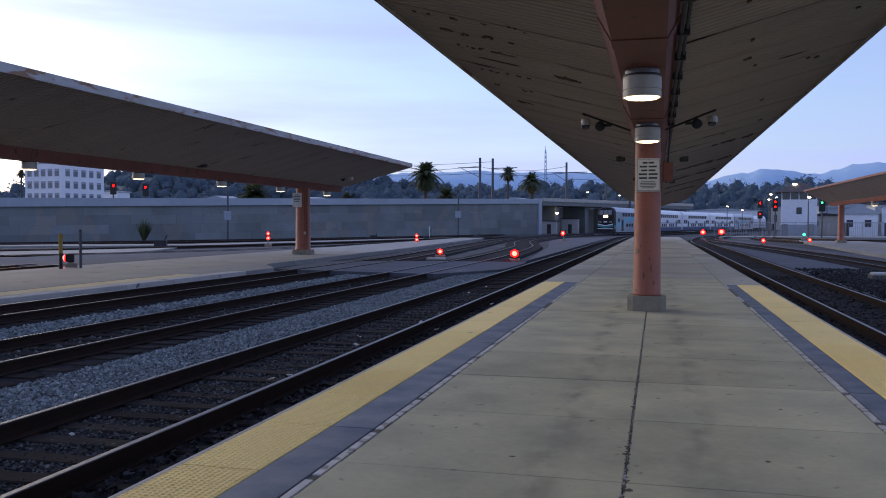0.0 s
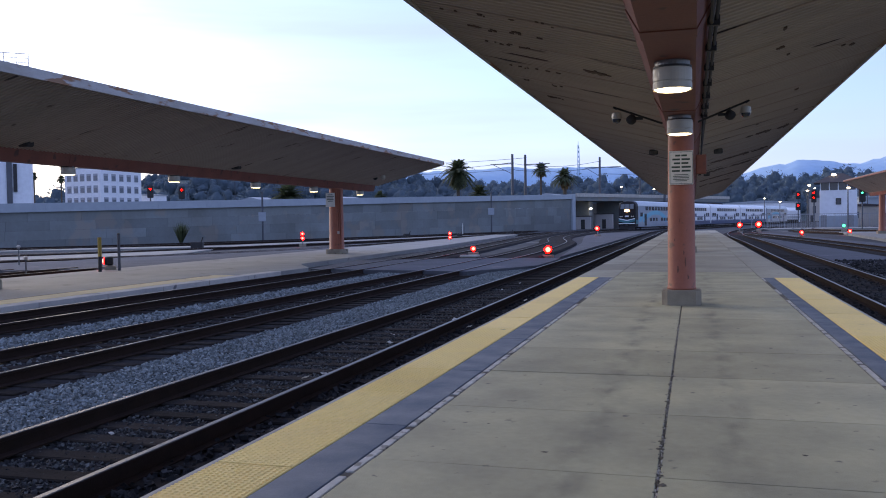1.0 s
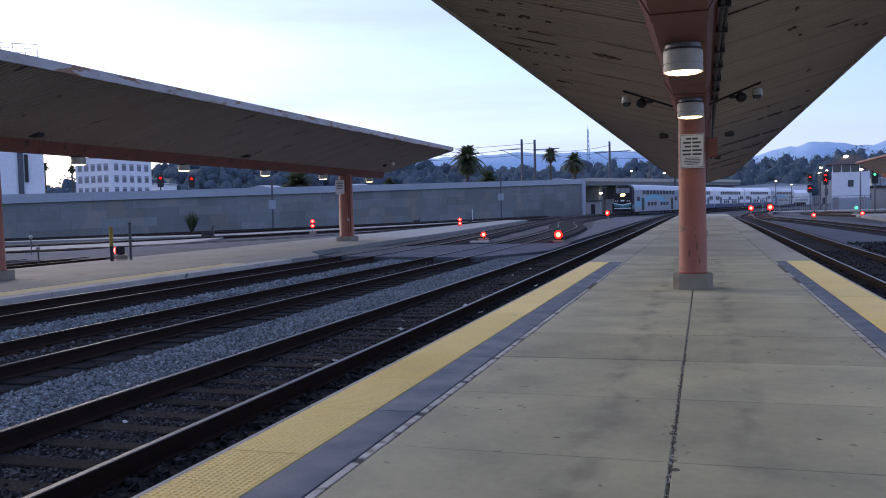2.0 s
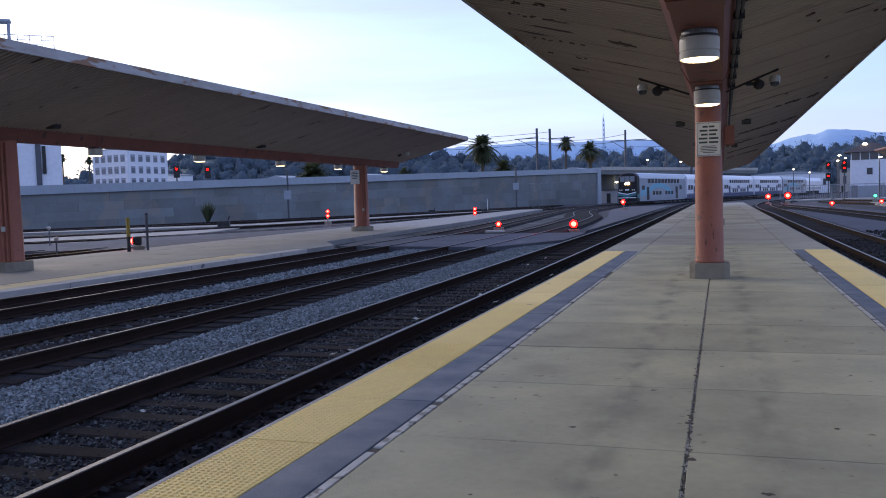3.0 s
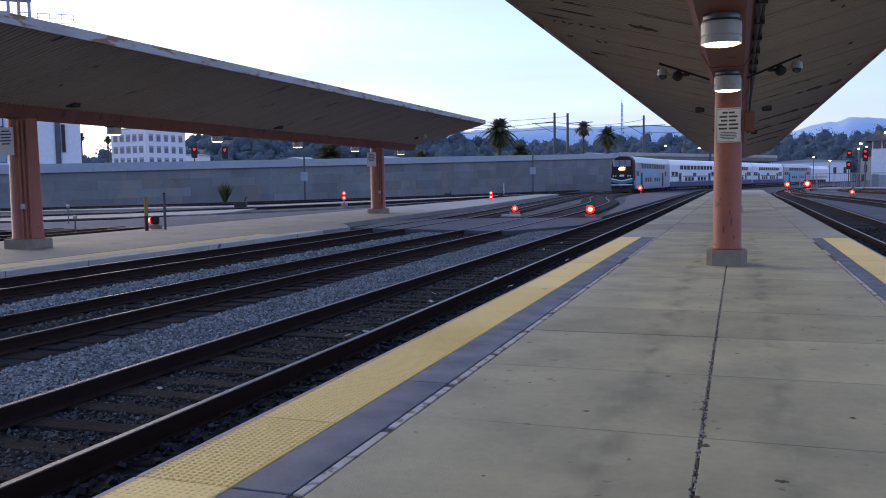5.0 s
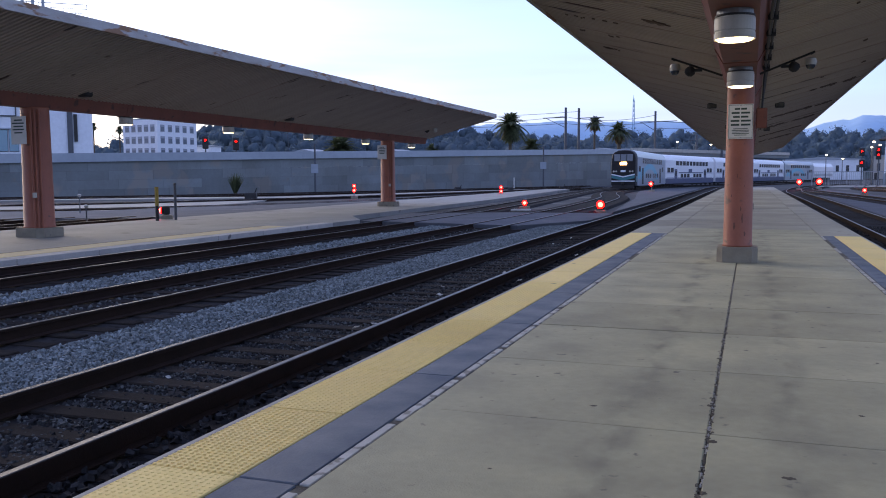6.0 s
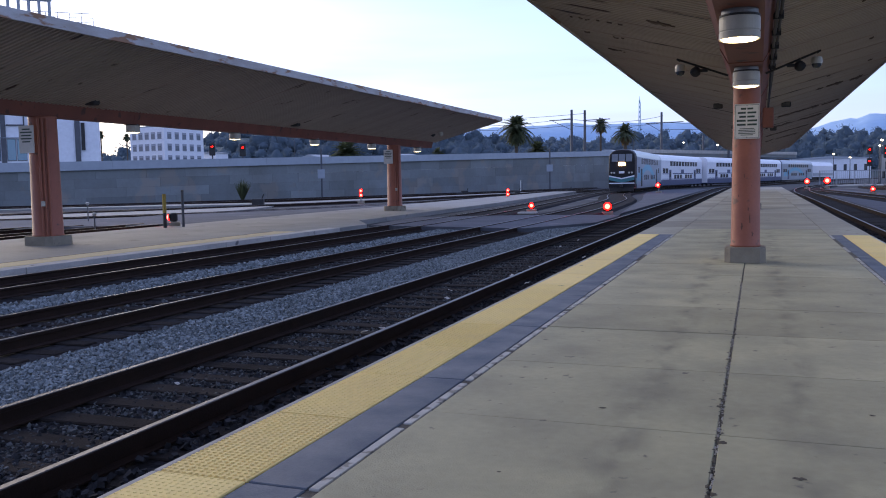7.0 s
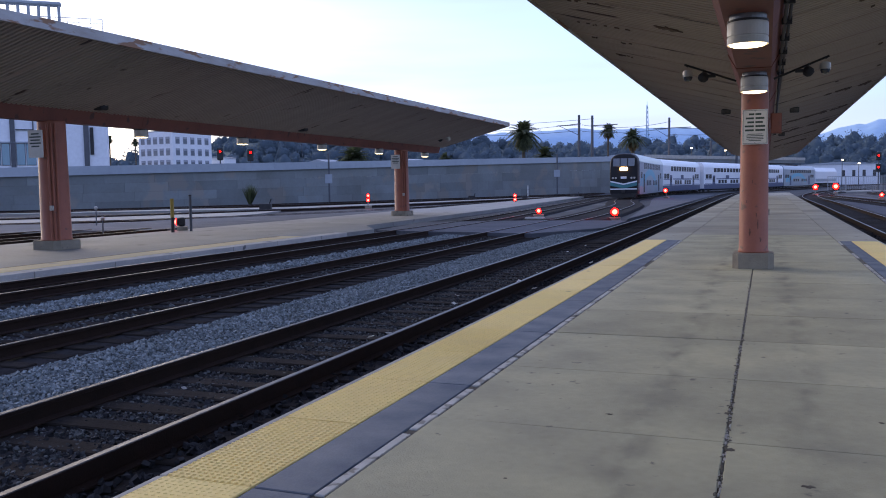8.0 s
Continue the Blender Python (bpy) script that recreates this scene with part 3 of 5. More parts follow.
WEST_WAYS = [Line([(-80, 12), (-45, 30), (-29, 50), (-24.8, 75), (-22.5, 105), (-20, 130)]),
             Line([(-95, 18), (-52, 38), (-36, 62), (-28, 95), (-24, 125)]),
             Line([(-100, 40), (-62, 55), (-42, 84), (-31, 118), (-26, 140)]),
             Line([(-110, 45), (-66, 60), (-46, 90), (-33, 128), (-27, 150)])]
EDGE_WAY = Line([(-25.5, -12), (-25.5, 10), (-25.5, 30), (-25.9, 48), (-25.6, 70)])
track(EDGE_WAY, 0, 44, "rusty track behind the low western platform", tie_end=42)
lot_pts = [(-40, 24), (-30.4, 27.8), (-26.5, 30.7), (-23.5, 31.5), (-23.9, 62), (-27.0, 62), (-32.5, 45), (-32.8, 37.3), (-38.3, 34.8), (-45.5, 31)]
west_lot = part("road_west_lot", slab_outline(bmesh.new(), lot_pts, GROUND_Z - 0.2, RAIL_Z - 0.035), M["asphalt"])
tagged(west_lot, "worn grey asphalt laid over yard tracks", "road", kind="structure")
EDGE_WAY_B = Line([(-29.6, -12), (-29.6, 10), (-29.4, 24), (-28.6, 40), (-27.5, 60)])
track(EDGE_WAY_B, 0, 42.5, "rusty track running under the asphalt of the yard", tie_end=42)
for w in WEST_WAYS:
    track(w, 0, w.length, "rusty yard track in front of the long wall", ties=False)


# ---- ballast: bed strips and loose stones ----
def bed(way, s0, s1, half, z):
    ob = part("ballast_bed", sweep(bmesh.new(), way, s0, s1, 0, [(-half, -0.3), (half, -0.3), (half - 0.3, 0), (-half + 0.3, 0)], z, 2.0), M["ballast_bed"])
    return tagged(ob, "dark oily ballast bed under rails", "ballast", kind="stuff")


bed(NEAR_WAY, 0, NEAR_WAY.length, 1.75, RAIL_Z - 0.196)
bed(TRAIN_WAY, 0, 44, 1.8, RAIL_Z - 0.196)
bed(TRAIN_WAY, 52.4, 190, 1.75, RAIL_Z - 0.06)
bed(THIRD_WAY, 0, 44, 1.9, RAIL_Z - 0.19)
bed(THIRD_WAY, 50.6, 150, 1.7, RAIL_Z - 0.065)
bed(EAST_WAY, 0, EAST_WAY.length, 1.65, RAIL_Z - 0.18)
bed(EAST_WAY_B, 0, EAST_WAY_B.length, 1.6, RAIL_Z - 0.1)
bed(EAST_WAY_C, 0, EAST_WAY_C.length, 1.6, RAIL_Z - 0.18)
bed(EDGE_WAY, 0, 44, 2.3, RAIL_Z - 0.16)
bed(EDGE_WAY_B, 0, 42, 3.4, RAIL_Z - 0.162)
for w in WEST_WAYS:
    bed(w, 0, w.length, 1.5, RAIL_Z - 0.16)


def stones(name, count, x0, x1, y0, y1, z, size, mat, seed, label, power=1.6):
    g = np.random.default_rng(seed)
    base = np.array([(x, y, w) for x in (-1, 1) for y in (-1, 1) for w in (-1, 1)], float)
    fc = np.array([(0, 1, 3, 2), (4, 6, 7, 5), (0, 4, 5, 1), (2, 3, 7, 6), (0, 2, 6, 4), (1, 5, 7, 3)])
    c = np.stack([g.uniform(x0, x1, count), y0 + (y1 - y0) * g.uniform(0, 1, count) ** power, z + g.uniform(-0.015, 0.03, count)], 1)
    q = g.normal(size=(count, 4))
    q /= np.linalg.norm(q, axis=1, keepdims=True)
    w, x, y, zz = q.T
    R = np.stack([1 - 2 * (y * y + zz * zz), 2 * (x * y - zz * w), 2 * (x * zz + y * w), 2 * (x * y + zz * w), 1 - 2 * (x * x + zz * zz), 2 * (y * zz - x * w),
                  2 * (x * zz - y * w), 2 * (y * zz + x * w), 1 - 2 * (x * x + y * y)], 1).reshape(-1, 3, 3)
    sc = g.uniform(0.5, 1.0, (count, 1, 3)) * size * g.uniform(0.7, 1.25, (count, 1, 1))
    v = base[None] * sc * g.uniform(0.6, 1.15, (count, 8, 1))
    v = np.einsum('nij,nkj->nki', R, v) + c[:, None]
    me = bpy.data.meshes.new(name)
    me.from_pydata(v.reshape(-1, 3).tolist(), [], (fc[None] + 8 * np.arange(count)[:, None, None]).reshape(-1, 4).tolist())
    me.materials.append(mat)
    return tagged(new(name, me), label, "ballast", kind="stuff")


stones("ballast_stones", 56000, -7.05, -5.8, 1.5, 40, RAIL_Z - 0.16, 0.021, M["stone"], 1, "loose grey crushed stone between two tracks")
stones("ballast_stones", 10000, -11.2, -10.3, 4, 33, RAIL_Z - 0.17, 0.032, M["stone"], 2, "loose grey crushed stone between two tracks")
stones("ballast_stones", 11000, -5.3, -4.0, 2, 26, RAIL_Z - 0.222, 0.026, M["stone_dark"], 3, "dark oily crushed stone between ties")
stones("ballast_stones", 3500, -9.3, -8.0, 5, 30, RAIL_Z - 0.216, 0.028, M["stone_mid"], 4, "sooty crushed stone between ties")
stones("ballast_stones", 14000, -5.3, -4.0, 2, 24, RAIL_Z - 0.212, 0.017, M["stone_mid"], 8, "small sooty stone chips between ties", 1.4)
stones("ballast_stones", 3500, -3.85, -2.85, 2, 26, RAIL_Z - 0.19, 0.03, M["stone_dark"], 5, "dark crushed stone along the platform edge")
stones("ballast_stones", 6000, 6.0, 9.4, 14, 40, RAIL_Z - 0.17, 0.045, M["stone_dark"], 6, "dark crushed stone beside the eastern track")
stones("ballast_stones", 4500, 2.9, 5.9, 8, 34, RAIL_Z - 0.19, 0.034, M["stone_dark"], 7, "dark oily crushed stone in the eastern track")


# ---- butterfly canopies ----
def canopy(name, xc, half, y0, y1, z_mid, z_edge, beam_half, beam_drop, ribs_from, label, floor_z, column_ys, radius, plinth_half, fascia_h, seam_pitch=1.83, rim="fascia", rib=0.04):
    """Two corrugated wings rising from a painted beam, held by a row of single columns."""
    c = thing(name, label, "platform canopy", pose(xc, 0, 0))
    pitch = 0.16
    for side in (-1, 1):
        v, fcs = [], []
        yy = ribs_from
        prof = []
        while yy < y1:
            prof += [(yy, 0.0), (yy + 0.07, 0.0), (yy + 0.085, rib), (yy + 0.145, rib)]
            yy += pitch
        prof = [(y, d) for y, d in prof if y < y1] + [(y1, 0.0)]
        if ribs_from > y0:
            prof = [(y0, 0.0)] + prof
        for y, d in prof:
            v += [(side * beam_half * 0.8, y, z_mid + d), (side * half, y, z_edge + d)]
        for i in range(len(prof) - 1):
            a = 2 * i
            fcs.append((a, a + 1, a + 3, a + 2) if side > 0 else (a, a + 2, a + 3, a + 1))
        wing = mesh_from("wing_soffit", v, fcs, M["deck"], c, "corrugated painted underside")
        bm = bmesh.new()
        t = 0.1
        prism(bm, [(side * beam_half * 0.7, z_mid + 0.05), (side * half, z_edge + 0.05), (side * half, z_edge + 0.05 + t), (side * beam_half * 0.7, z_mid + 0.05 + t)], y0, y1)
        part("wing_roof", bm, M["roof_top"], c)
        part("fascia", boxed((side * half - 0.03, y0, z_edge - 0.03), (side * half + 0.03, y1, z_edge - 0.03 + fascia_h), 0.008), M[rim], c, "painted fascia streaked with rust")
        bm = bmesh.new()
        prism(bm, [(side * beam_half, z_mid - 0.02), (side * half, z_edge - 0.02), (side * half, z_edge + fascia_h - 0.03), (side * beam_half, z_mid + fascia_h - 0.03)], y1, y1 + 0.03)
        part("end_trim", bm, M["salmon"] if xc > 5 else M["deck_seam"], c)
        # seams between deck sheets
        y = ribs_from + 0.9
        k = 0
        slope = (z_edge - z_mid) / (half - beam_half * 0.8)
        while y < y1 - 0.5:
            bm = bmesh.new()
            prism(bm, [(side * beam_half * 0.9, z_mid - 0.012 + 0.1 * beam_half * slope), (side * (half - 0.03), z_edge - 0.012), (side * (half - 0.03), z_edge + 0.002), (side * beam_half * 0.9, z_mid + 0.002 + 0.1 * beam_half * slope)], y - 0.055, y + 0.055)
            part("sheet_seam", bm, M["deck_seam"], c)
            y += seam_pitch
    b = beam_half
    # Box beam in the darker salmon that holds the shade below the wings.
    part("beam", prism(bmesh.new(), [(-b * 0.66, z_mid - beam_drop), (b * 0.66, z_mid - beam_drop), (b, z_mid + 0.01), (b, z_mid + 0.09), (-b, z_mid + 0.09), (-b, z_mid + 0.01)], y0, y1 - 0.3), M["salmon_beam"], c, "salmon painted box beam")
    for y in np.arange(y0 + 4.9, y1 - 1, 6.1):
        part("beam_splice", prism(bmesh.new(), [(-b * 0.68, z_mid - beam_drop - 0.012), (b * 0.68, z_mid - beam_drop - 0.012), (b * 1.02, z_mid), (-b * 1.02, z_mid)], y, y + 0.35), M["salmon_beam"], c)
    for y in column_ys:
        col = part("column", lathe(bmesh.new(), [(radius * 1.06, floor_z + 0.27), (radius * 1.06, floor_z + 0.3), (radius * 1.02, floor_z + 0.32), (radius * 0.93, z_mid - beam_drop - 0.02), (radius * 0.93, z_mid - beam_drop + 0.02)], 32, pose(0, y, 0)), M["salmon"], c, "round salmon painted steel column", smooth=False)
        for p in col.data.polygons:
            p.use_smooth = len(p.vertices) == 4
        h = plinth_half
        q = h * 0.72
        bm = slab_outline(bmesh.new(), [(-h, -q), (-q, -h), (q, -h), (h, -q), (h, q), (q, h), (-q, h), (-h, q)], 0, 0.27)
        bmesh.ops.bevel(bm, geom=[e for e in bm.edges if e.verts[0].co.z > 0.2 and e.verts[1].co.z > 0.2], offset=0.018, segments=2, affect='EDGES')
        bmesh.ops.translate(bm, verts=bm.verts, vec=(0, y, floor_z))
        part("plinth", bm, M["plinth"], c, "chipped concrete column base")
    return c


near_canopy = canopy("platform_canopy", 0, 3.07, -9, 93, 3.47, 4.21, 0.38, 0.22, 7.0, "butterfly platform canopy with corrugated soffit and salmon beam", -0.018, (16.0, 40.4, 64.8, 89.2), 0.24, 0.34, 0.09, rib=0.018)
west_canopy = canopy("platform_canopy", -19.6, 4.8, -12, 51.5, 3.92, 5.12, 0.3, 0.36, -12, "long butterfly canopy with rust-stained white fascia", LEFT_Z, (-5.5, 19.72, 45.6), 0.42, 0.53, 0.25, 5.5)
east_canopy = canopy("platform_canopy", 17.3, 2.6, 40, 94, 3.75, 4.95, 0.3, 0.3, 40, "butterfly canopy with salmon edge over the eastern platform", LEFT_Z, (64.0, 89.0), 0.3, 0.45, 0.14, 1.83, "salmon_beam")


# ---- peeled paint and black streaks under the near canopy ----
def soffit_z(x):
    return 3.47 + 0.2675 * (abs(x) - 0.304)


def peeled(x, y, lx, ly, seed, name="peeled_patch"):
    g_ = random.Random(seed)
    bm = bmesh.new()
    n_ = 30
    pts = []
    for q in range(n_):
        a_ = 2 * math.pi * q / n_
        k_ = g_.uniform(0.3, 1.15)
        px_, py_ = x + lx * k_ * math.cos(a_), y + ly * k_ * math.sin(a_)
        pts.append((max(-3.0, min(3.0, px_)), py_))
    lo_ = [bm.verts.new((a_, b_, soffit_z(a_) - 0.016)) for a_, b_ in pts]
    hi_ = [bm.verts.new((a_, b_, soffit_z(a_) + 0.004)) for a_, b_ in pts]
    bm.faces.new(lo_)
    for q in range(n_):
        bm.faces.new((lo_[q], lo_[(q + 1) % n_], hi_[(q + 1) % n_], hi_[q]))
    bmesh.ops.recalc_face_normals(bm, faces=bm.faces)
    return part(name, bm, M["peel"], near_canopy)


peeled(-1.13, 12.75, 0.2, 0.16, 1)
pg = random.Random(31)
# flaked spots in broken rows along the sheet seams
for yy, xa, xb in ((8.4, 1.7, 2.2), (9.7, 1.3, 1.9), (9.85, 2.1, 2.7), (10.7, 1.6, 2.5), (11.7, 1.9, 2.7), (13.7, 1.8, 2.7), (15.4, 2.0, 2.8), (17.5, 2.1, 2.8)):
    for k in range(int((xb - xa) * 11)):
        xx = -pg.uniform(xa, xb)
        big = pg.random() < 0.18
        peeled(xx, yy + pg.gauss(0, 0.06) + (abs(xx) - xa) * 0.12, pg.uniform(0.05, 0.1) if big else pg.uniform(0.012, 0.04), pg.uniform(0.04, 0.07) if big else pg.uniform(0.012, 0.035), pg.randrange(9999))
for i in range(12):
    peeled(pg.uniform(0.7, 2.6), pg.uniform(8, 24), pg.uniform(0.02, 0.06), pg.uniform(0.03, 0.12), 400 + i)
for i, (yy, xa, xb) in enumerate(((26.0, 1.7, 2.8), (34.0, 0.9, 2.8), (41.0, 0.8, 2.7), (49.0, 0.6, 2.6), (57.0, 0.6, 2.4))):
    n_ = 9
    for k in range(n_):
        xx = xa + (xb - xa) * (k + 0.5) / n_
        if pg.random() < 0.85:
            peeled(xx, yy + pg.uniform(-0.25, 0.25), (xb - xa) / n_ * 0.75, yy * 0.018 * pg.uniform(0.4, 1.2), 500 + i * 10 + k, "black_streak")


# ---- scuffed paint on the near column ----
def scuff(turn, z, wide, tall, seed):
    """An irregular thin patch that follows the round column."""
    g_ = random.Random(seed)
    bm = bmesh.new()

    def on_column(a_, h_, out):
        r_ = 0.24 * (1.02 - 0.09 * (h_ - 0.3) / 2.95) + out
        return bm.verts.new((r_ * math.sin(a_), 16.0 - r_ * math.cos(a_), h_))

    mid = on_column(turn, z, 0.003)
    ring_ = []
    for q in range(14):
        k_ = g_.uniform(0.35, 1.1)
        ring_.append(on_column(turn + wide * k_ * math.cos(q * math.pi / 7), z + tall * k_ * math.sin(q * math.pi / 7), 0.0015))
    for q in range(14):
        bm.faces.new((ring_[q], ring_[(q + 1) % 14], mid))
    part("scuff_mark", bm, M["scuff"], near_canopy)


for i, (turn, z, wide, tall) in enumerate(((-0.25, 0.62, 0.1, 0.07), (0.3, 0.75, 0.06, 0.12), (0.18, 0.92, 0.05, 0.05), (-0.5, 1.15, 0.07, 0.04), (0.5, 0.48, 0.08, 0.05), (-0.1, 1.5, 0.03, 0.05), (0.42, 1.32, 0.03, 0.03))):
    scuff(turn, z, wide, tall, 900 + i)


# ---- long wall, bridge ----
def wall_top(y):
    return 3.3 + (y - 40) * 0.0254


def long_wall():
    w = thing("wall_west", "long grey concrete retaining wall with pale coping", "wall", kind="structure")
    a, b = Vector((-68.5, 60.5, 0)), Vector((-22.6, 166, 0))
    d = (b - a).normalized()
    turn = math.atan2(d.y, d.x)
    step = (a - b).length / 18
    for i in range(-14, 18):
        s0 = i * step
        p = a + d * s0
        m = Matrix.Translation((p.x, p.y, 0)) @ Matrix.Rotation(turn, 4, 'Z')
        ha = wall_top(p.y)
        hb = wall_top(p.y + d.y * step)
        prism_c = prism(bmesh.new(), [(0.008, ha - 0.9), (step - 0.008, hb - 0.9), (step - 0.008, hb), (0.008, ha)], -0.28, 0.62, m)
        part("coping", prism_c, M["coping"], w, "pale concrete parapet")
    m = Matrix.Translation((a.x, a.y, 0)) @ Matrix.Rotation(turn, 4, 'Z')
    low, body = GROUND_Z - 0.2, 0.9
    for r in range(4):
        s0 = -14 * step
        while s0 < 18 * step - 0.1:
            s1 = min(18 * step, s0 + rng.uniform(2.4, 5.6))
            if 18 * step - s1 < 1.2:
                s1 = 18 * step
            la, lb = [wall_top(a.y + d.y * s) - body - low for s in (s0, s1)]
            off = rng.uniform(-0.01, 0.01)
            outline = [(s0 + 0.008, low + la * r / 4 + 0.006), (s1 - 0.008, low + lb * r / 4 + 0.006), (s1 - 0.008, low + lb * (r + 1) / 4 - 0.006), (s0 + 0.008, low + la * (r + 1) / 4 - 0.006)]
            part("panel", prism(bmesh.new(), outline, off, 0.6, m), M["wall"], w)
            s0 = s1
    bm = bmesh.new()
    bmv = Matrix.Translation((a.x, a.y, 0)) @ Matrix.Rotation(turn, 4, 'Z')
    box(bm, (step * 18, -0.35, GROUND_Z - 0.2), (step * 18 + 1.2, 0.9, 6.6), 0.03, bmv)
    part("end_pier", bm, M["coping"], w, "pale concrete end pier")
    core = boxed((-14 * step, 0.1, GROUND_Z - 0.2), (18 * step, 0.5, 2.6), 0, bmv)
    part("wall_core", core, M["joint"], w)
    return w


long_wall()


def bridge():
    b = thing("bridge", "low concrete bridge on piers behind the yard", "bridge")
    m = Matrix.Translation((-21.8, 168.3, 0)) @ Matrix.Rotation(radians(69), 4, 'Z')
    part("deck", prism(bmesh.new(), [(0, 5.3), (88, 5.9), (88, 6.7), (0, 6.1)], 0, 9, m), M["wall"], b)
    part("parapet", prism(bmesh.new(), [(0, 6.1), (88, 6.7), (88, 7.4), (0, 6.8)], -0.15, 0.25, m), M["edge"], b)
    for x in (8, 22, 38, 56, 76):
        part("pier", boxed((x, 1.5, GROUND_Z), (x + 1.6, 7, 5.35), 0.05, m), M["wall"], b)
    part("abutment", boxed((-2, 9.2, GROUND_Z), (88, 9.8, 5.2), 0, m), M["rust_wall"], b, "painted wall under the bridge")
    return b


bridge()
for x, z, s in ((-21.5, 2.6, 1.0), (-18.0, 3.1, 1.2)):
    hut = thing("equipment_hut", "small weathered trackside hut under the bridge", "hut", pose(x, 172 + (x + 23.5) * 2.2, GROUND_Z), group="huts under the bridge")
    part("body", boxed((-1.5 * s, -1, 0), (1.5 * s, 1, z), 0.04), M["rust_wall"], hut)
    part("roof", boxed((-1.7 * s, -1.2, z), (1.7 * s, 1.2, z + 0.15), 0.03), M["roof_dark"], hut)
    part("door", boxed((-0.4, -1.04, 0.05), (0.4, -0.99, 2.0), 0.01), M["dark"], hut)

bl = thing("bulkhead_lamp", "small lit lamp on the bridge pier", "lamp", pose(-19.9, 175.7, 3.85))
part("bracket", boxed((-0.08, 0.05, -0.08), (0.08, 0.75, 0.08), 0.02), M["dark"], bl)
part("globe", lathe(bmesh.new(), [(0.12, -0.22), (0.3, -0.12), (0.32, 0.02), (0.15, 0.14)], 14), M["glow_far"], bl, "glowing globe")


# ---- train ----
CAR_L, CAR_W, CAR_H = 25.9, 3.0, 4.82


def car_section(bm, y0, y1):
    """The rounded car shell, z from the rail head, drawn along y."""
    h, w = CAR_H, CAR_W / 2
    outline = [(-w, 0.55), (w, 0.55), (w, 3.95), (w - 0.1, 4.3), (w - 0.33, 4.62), (w - 0.75, 4.79), (0, h), (-w + 0.75, 4.79), (-w + 0.33, 4.62), (-w + 0.1, 4.3), (-w, 3.95)]
    return prism(bm, outline, y0, y1)


def rail_car(front, colour, skirt, name, label, livery):
    """A bi-level car; its front end at y = 0, running towards -y, its tail at y = CAR_L."""
    c = thing(name, label, "train car", group="train")
    w = CAR_W / 2
    if front:
        bm = car_section(bmesh.new(), 1.3, CAR_L)
        part("body", bm, colour, c)
        # nose: loops that draw in towards the front
        bm = bmesh.new()
        loops = []
        for y, k, cut in ((1.3, 1.0, 0.0), (0.75, 0.997, 0.0), (0.3, 0.985, 0.02), (0.08, 0.965, 0.06), (0.0, 0.93, 0.12)):
            top = CAR_H - cut * 1.1
            pts = [(-w * k, 0.55), (w * k, 0.55), (w * k, 2.3), (w * k * 0.99, 3.8 - cut), ((w - 0.1) * k, 4.3 - cut), ((w - 0.4) * k, top - 0.22), ((w - 0.8) * k, top - 0.05), (0, top),
                   (-(w - 0.8) * k, top - 0.05), (-(w - 0.4) * k, top - 0.22), (-(w - 0.1) * k, 4.3 - cut), (-w * k * 0.99, 3.8 - cut), (-w * k, 2.3)]
            loops.append([bm.verts.new((x, y + (0.3 * max(0, z - 2.3) / 2.5 if y < 1.2 else 0), z)) for x, z in pts])
        for a, b in zip(loops, loops[1:]):
            for i in range(len(a)):
                j = (i + 1) % len(a)
                bm.faces.new((a[i], a[j], b[j], b[i]))
        bm.faces.new(loops[-1])
        bmesh.ops.recalc_face_normals(bm, faces=bm.faces)
        nose = part("nose", bm, M["train_black"], c, "black cab front mask")
        lean = Matrix.Translation((0, -0.02, 2.3)) @ Matrix.Rotation(-math.atan(0.1), 4, 'X') @ Matrix.Translation((0, 0, -2.3))
        for x0, x1 in ((-1.12, -0.42), (-0.36, 0.36), (0.42, 1.12)):
            part("windscreen", boxed((x0, -0.03, 3.42), (x1, 0.04, 4.28), 0.03, lean), M["windscreen"], nose)
        part("headlight", boxed((-0.4, -0.05, 2.98), (0.4, 0.03, 3.34), 0.06, lean), M["train_light"], nose, "lit amber headlight cluster")
        part("number_board", boxed((-0.3, -0.05, 2.12), (0.3, 0.03, 2.36), 0.02), M["train_white"], nose, "small white board")
        for x in (-1.12, -0.82, 0.82, 1.12):
            part("marker_lamp", lathe(bmesh.new(), [(0.11, 0), (0.11, 0.06), (0.07, 0.08)], 12, Matrix.Translation((x, -0.02, 2.2)) @ Matrix.Rotation(radians(90), 4, 'X')), M["lamp_white"], nose)
        # swept stripes on the lower front
        for z0, z1, mat in ((1.5, 1.64, M["train_white"]), (1.12, 1.5, M["train_teal"]), (0.98, 1.1, M["train_white"])):
            for s in (-1, 1):
                v = prism(bmesh.new(), [(0, z0 - 0.02), (s * w * 0.93, z0 + 0.28), (s * w * 0.93, z1 + 0.28), (0, z1 - 0.02)] if z0 > 1.0 else [(0, z0), (s * w * 0.93, z0), (s * w * 0.93, z1), (0, z1)], -0.03, 0.03)
                part("front_stripe", v, mat, nose)
        for s in (-1, 1):
            part("cab_side_stripe", boxed((min(s * 1.48, s * 1.505), 0.3, 0.95), (max(s * 1.48, s * 1.505), 1.35, 1.6), 0.004), M["train_teal"], nose)
        part("plow", prism(bmesh.new(), [(-1.25, 0.15), (1.25, 0.15), (1.35, 0.56), (-1.35, 0.56)], -0.15, 0.4), M["bogie"], c, "grimy snow plow")
        part("coupler", boxed((-0.15, -0.55, 0.62), (0.15, 0.1, 0.95), 0.03), M["bogie"], c)
    else:
        part("body", car_section(bmesh.new(), 0.35, CAR_L - 0.2), colour, c)
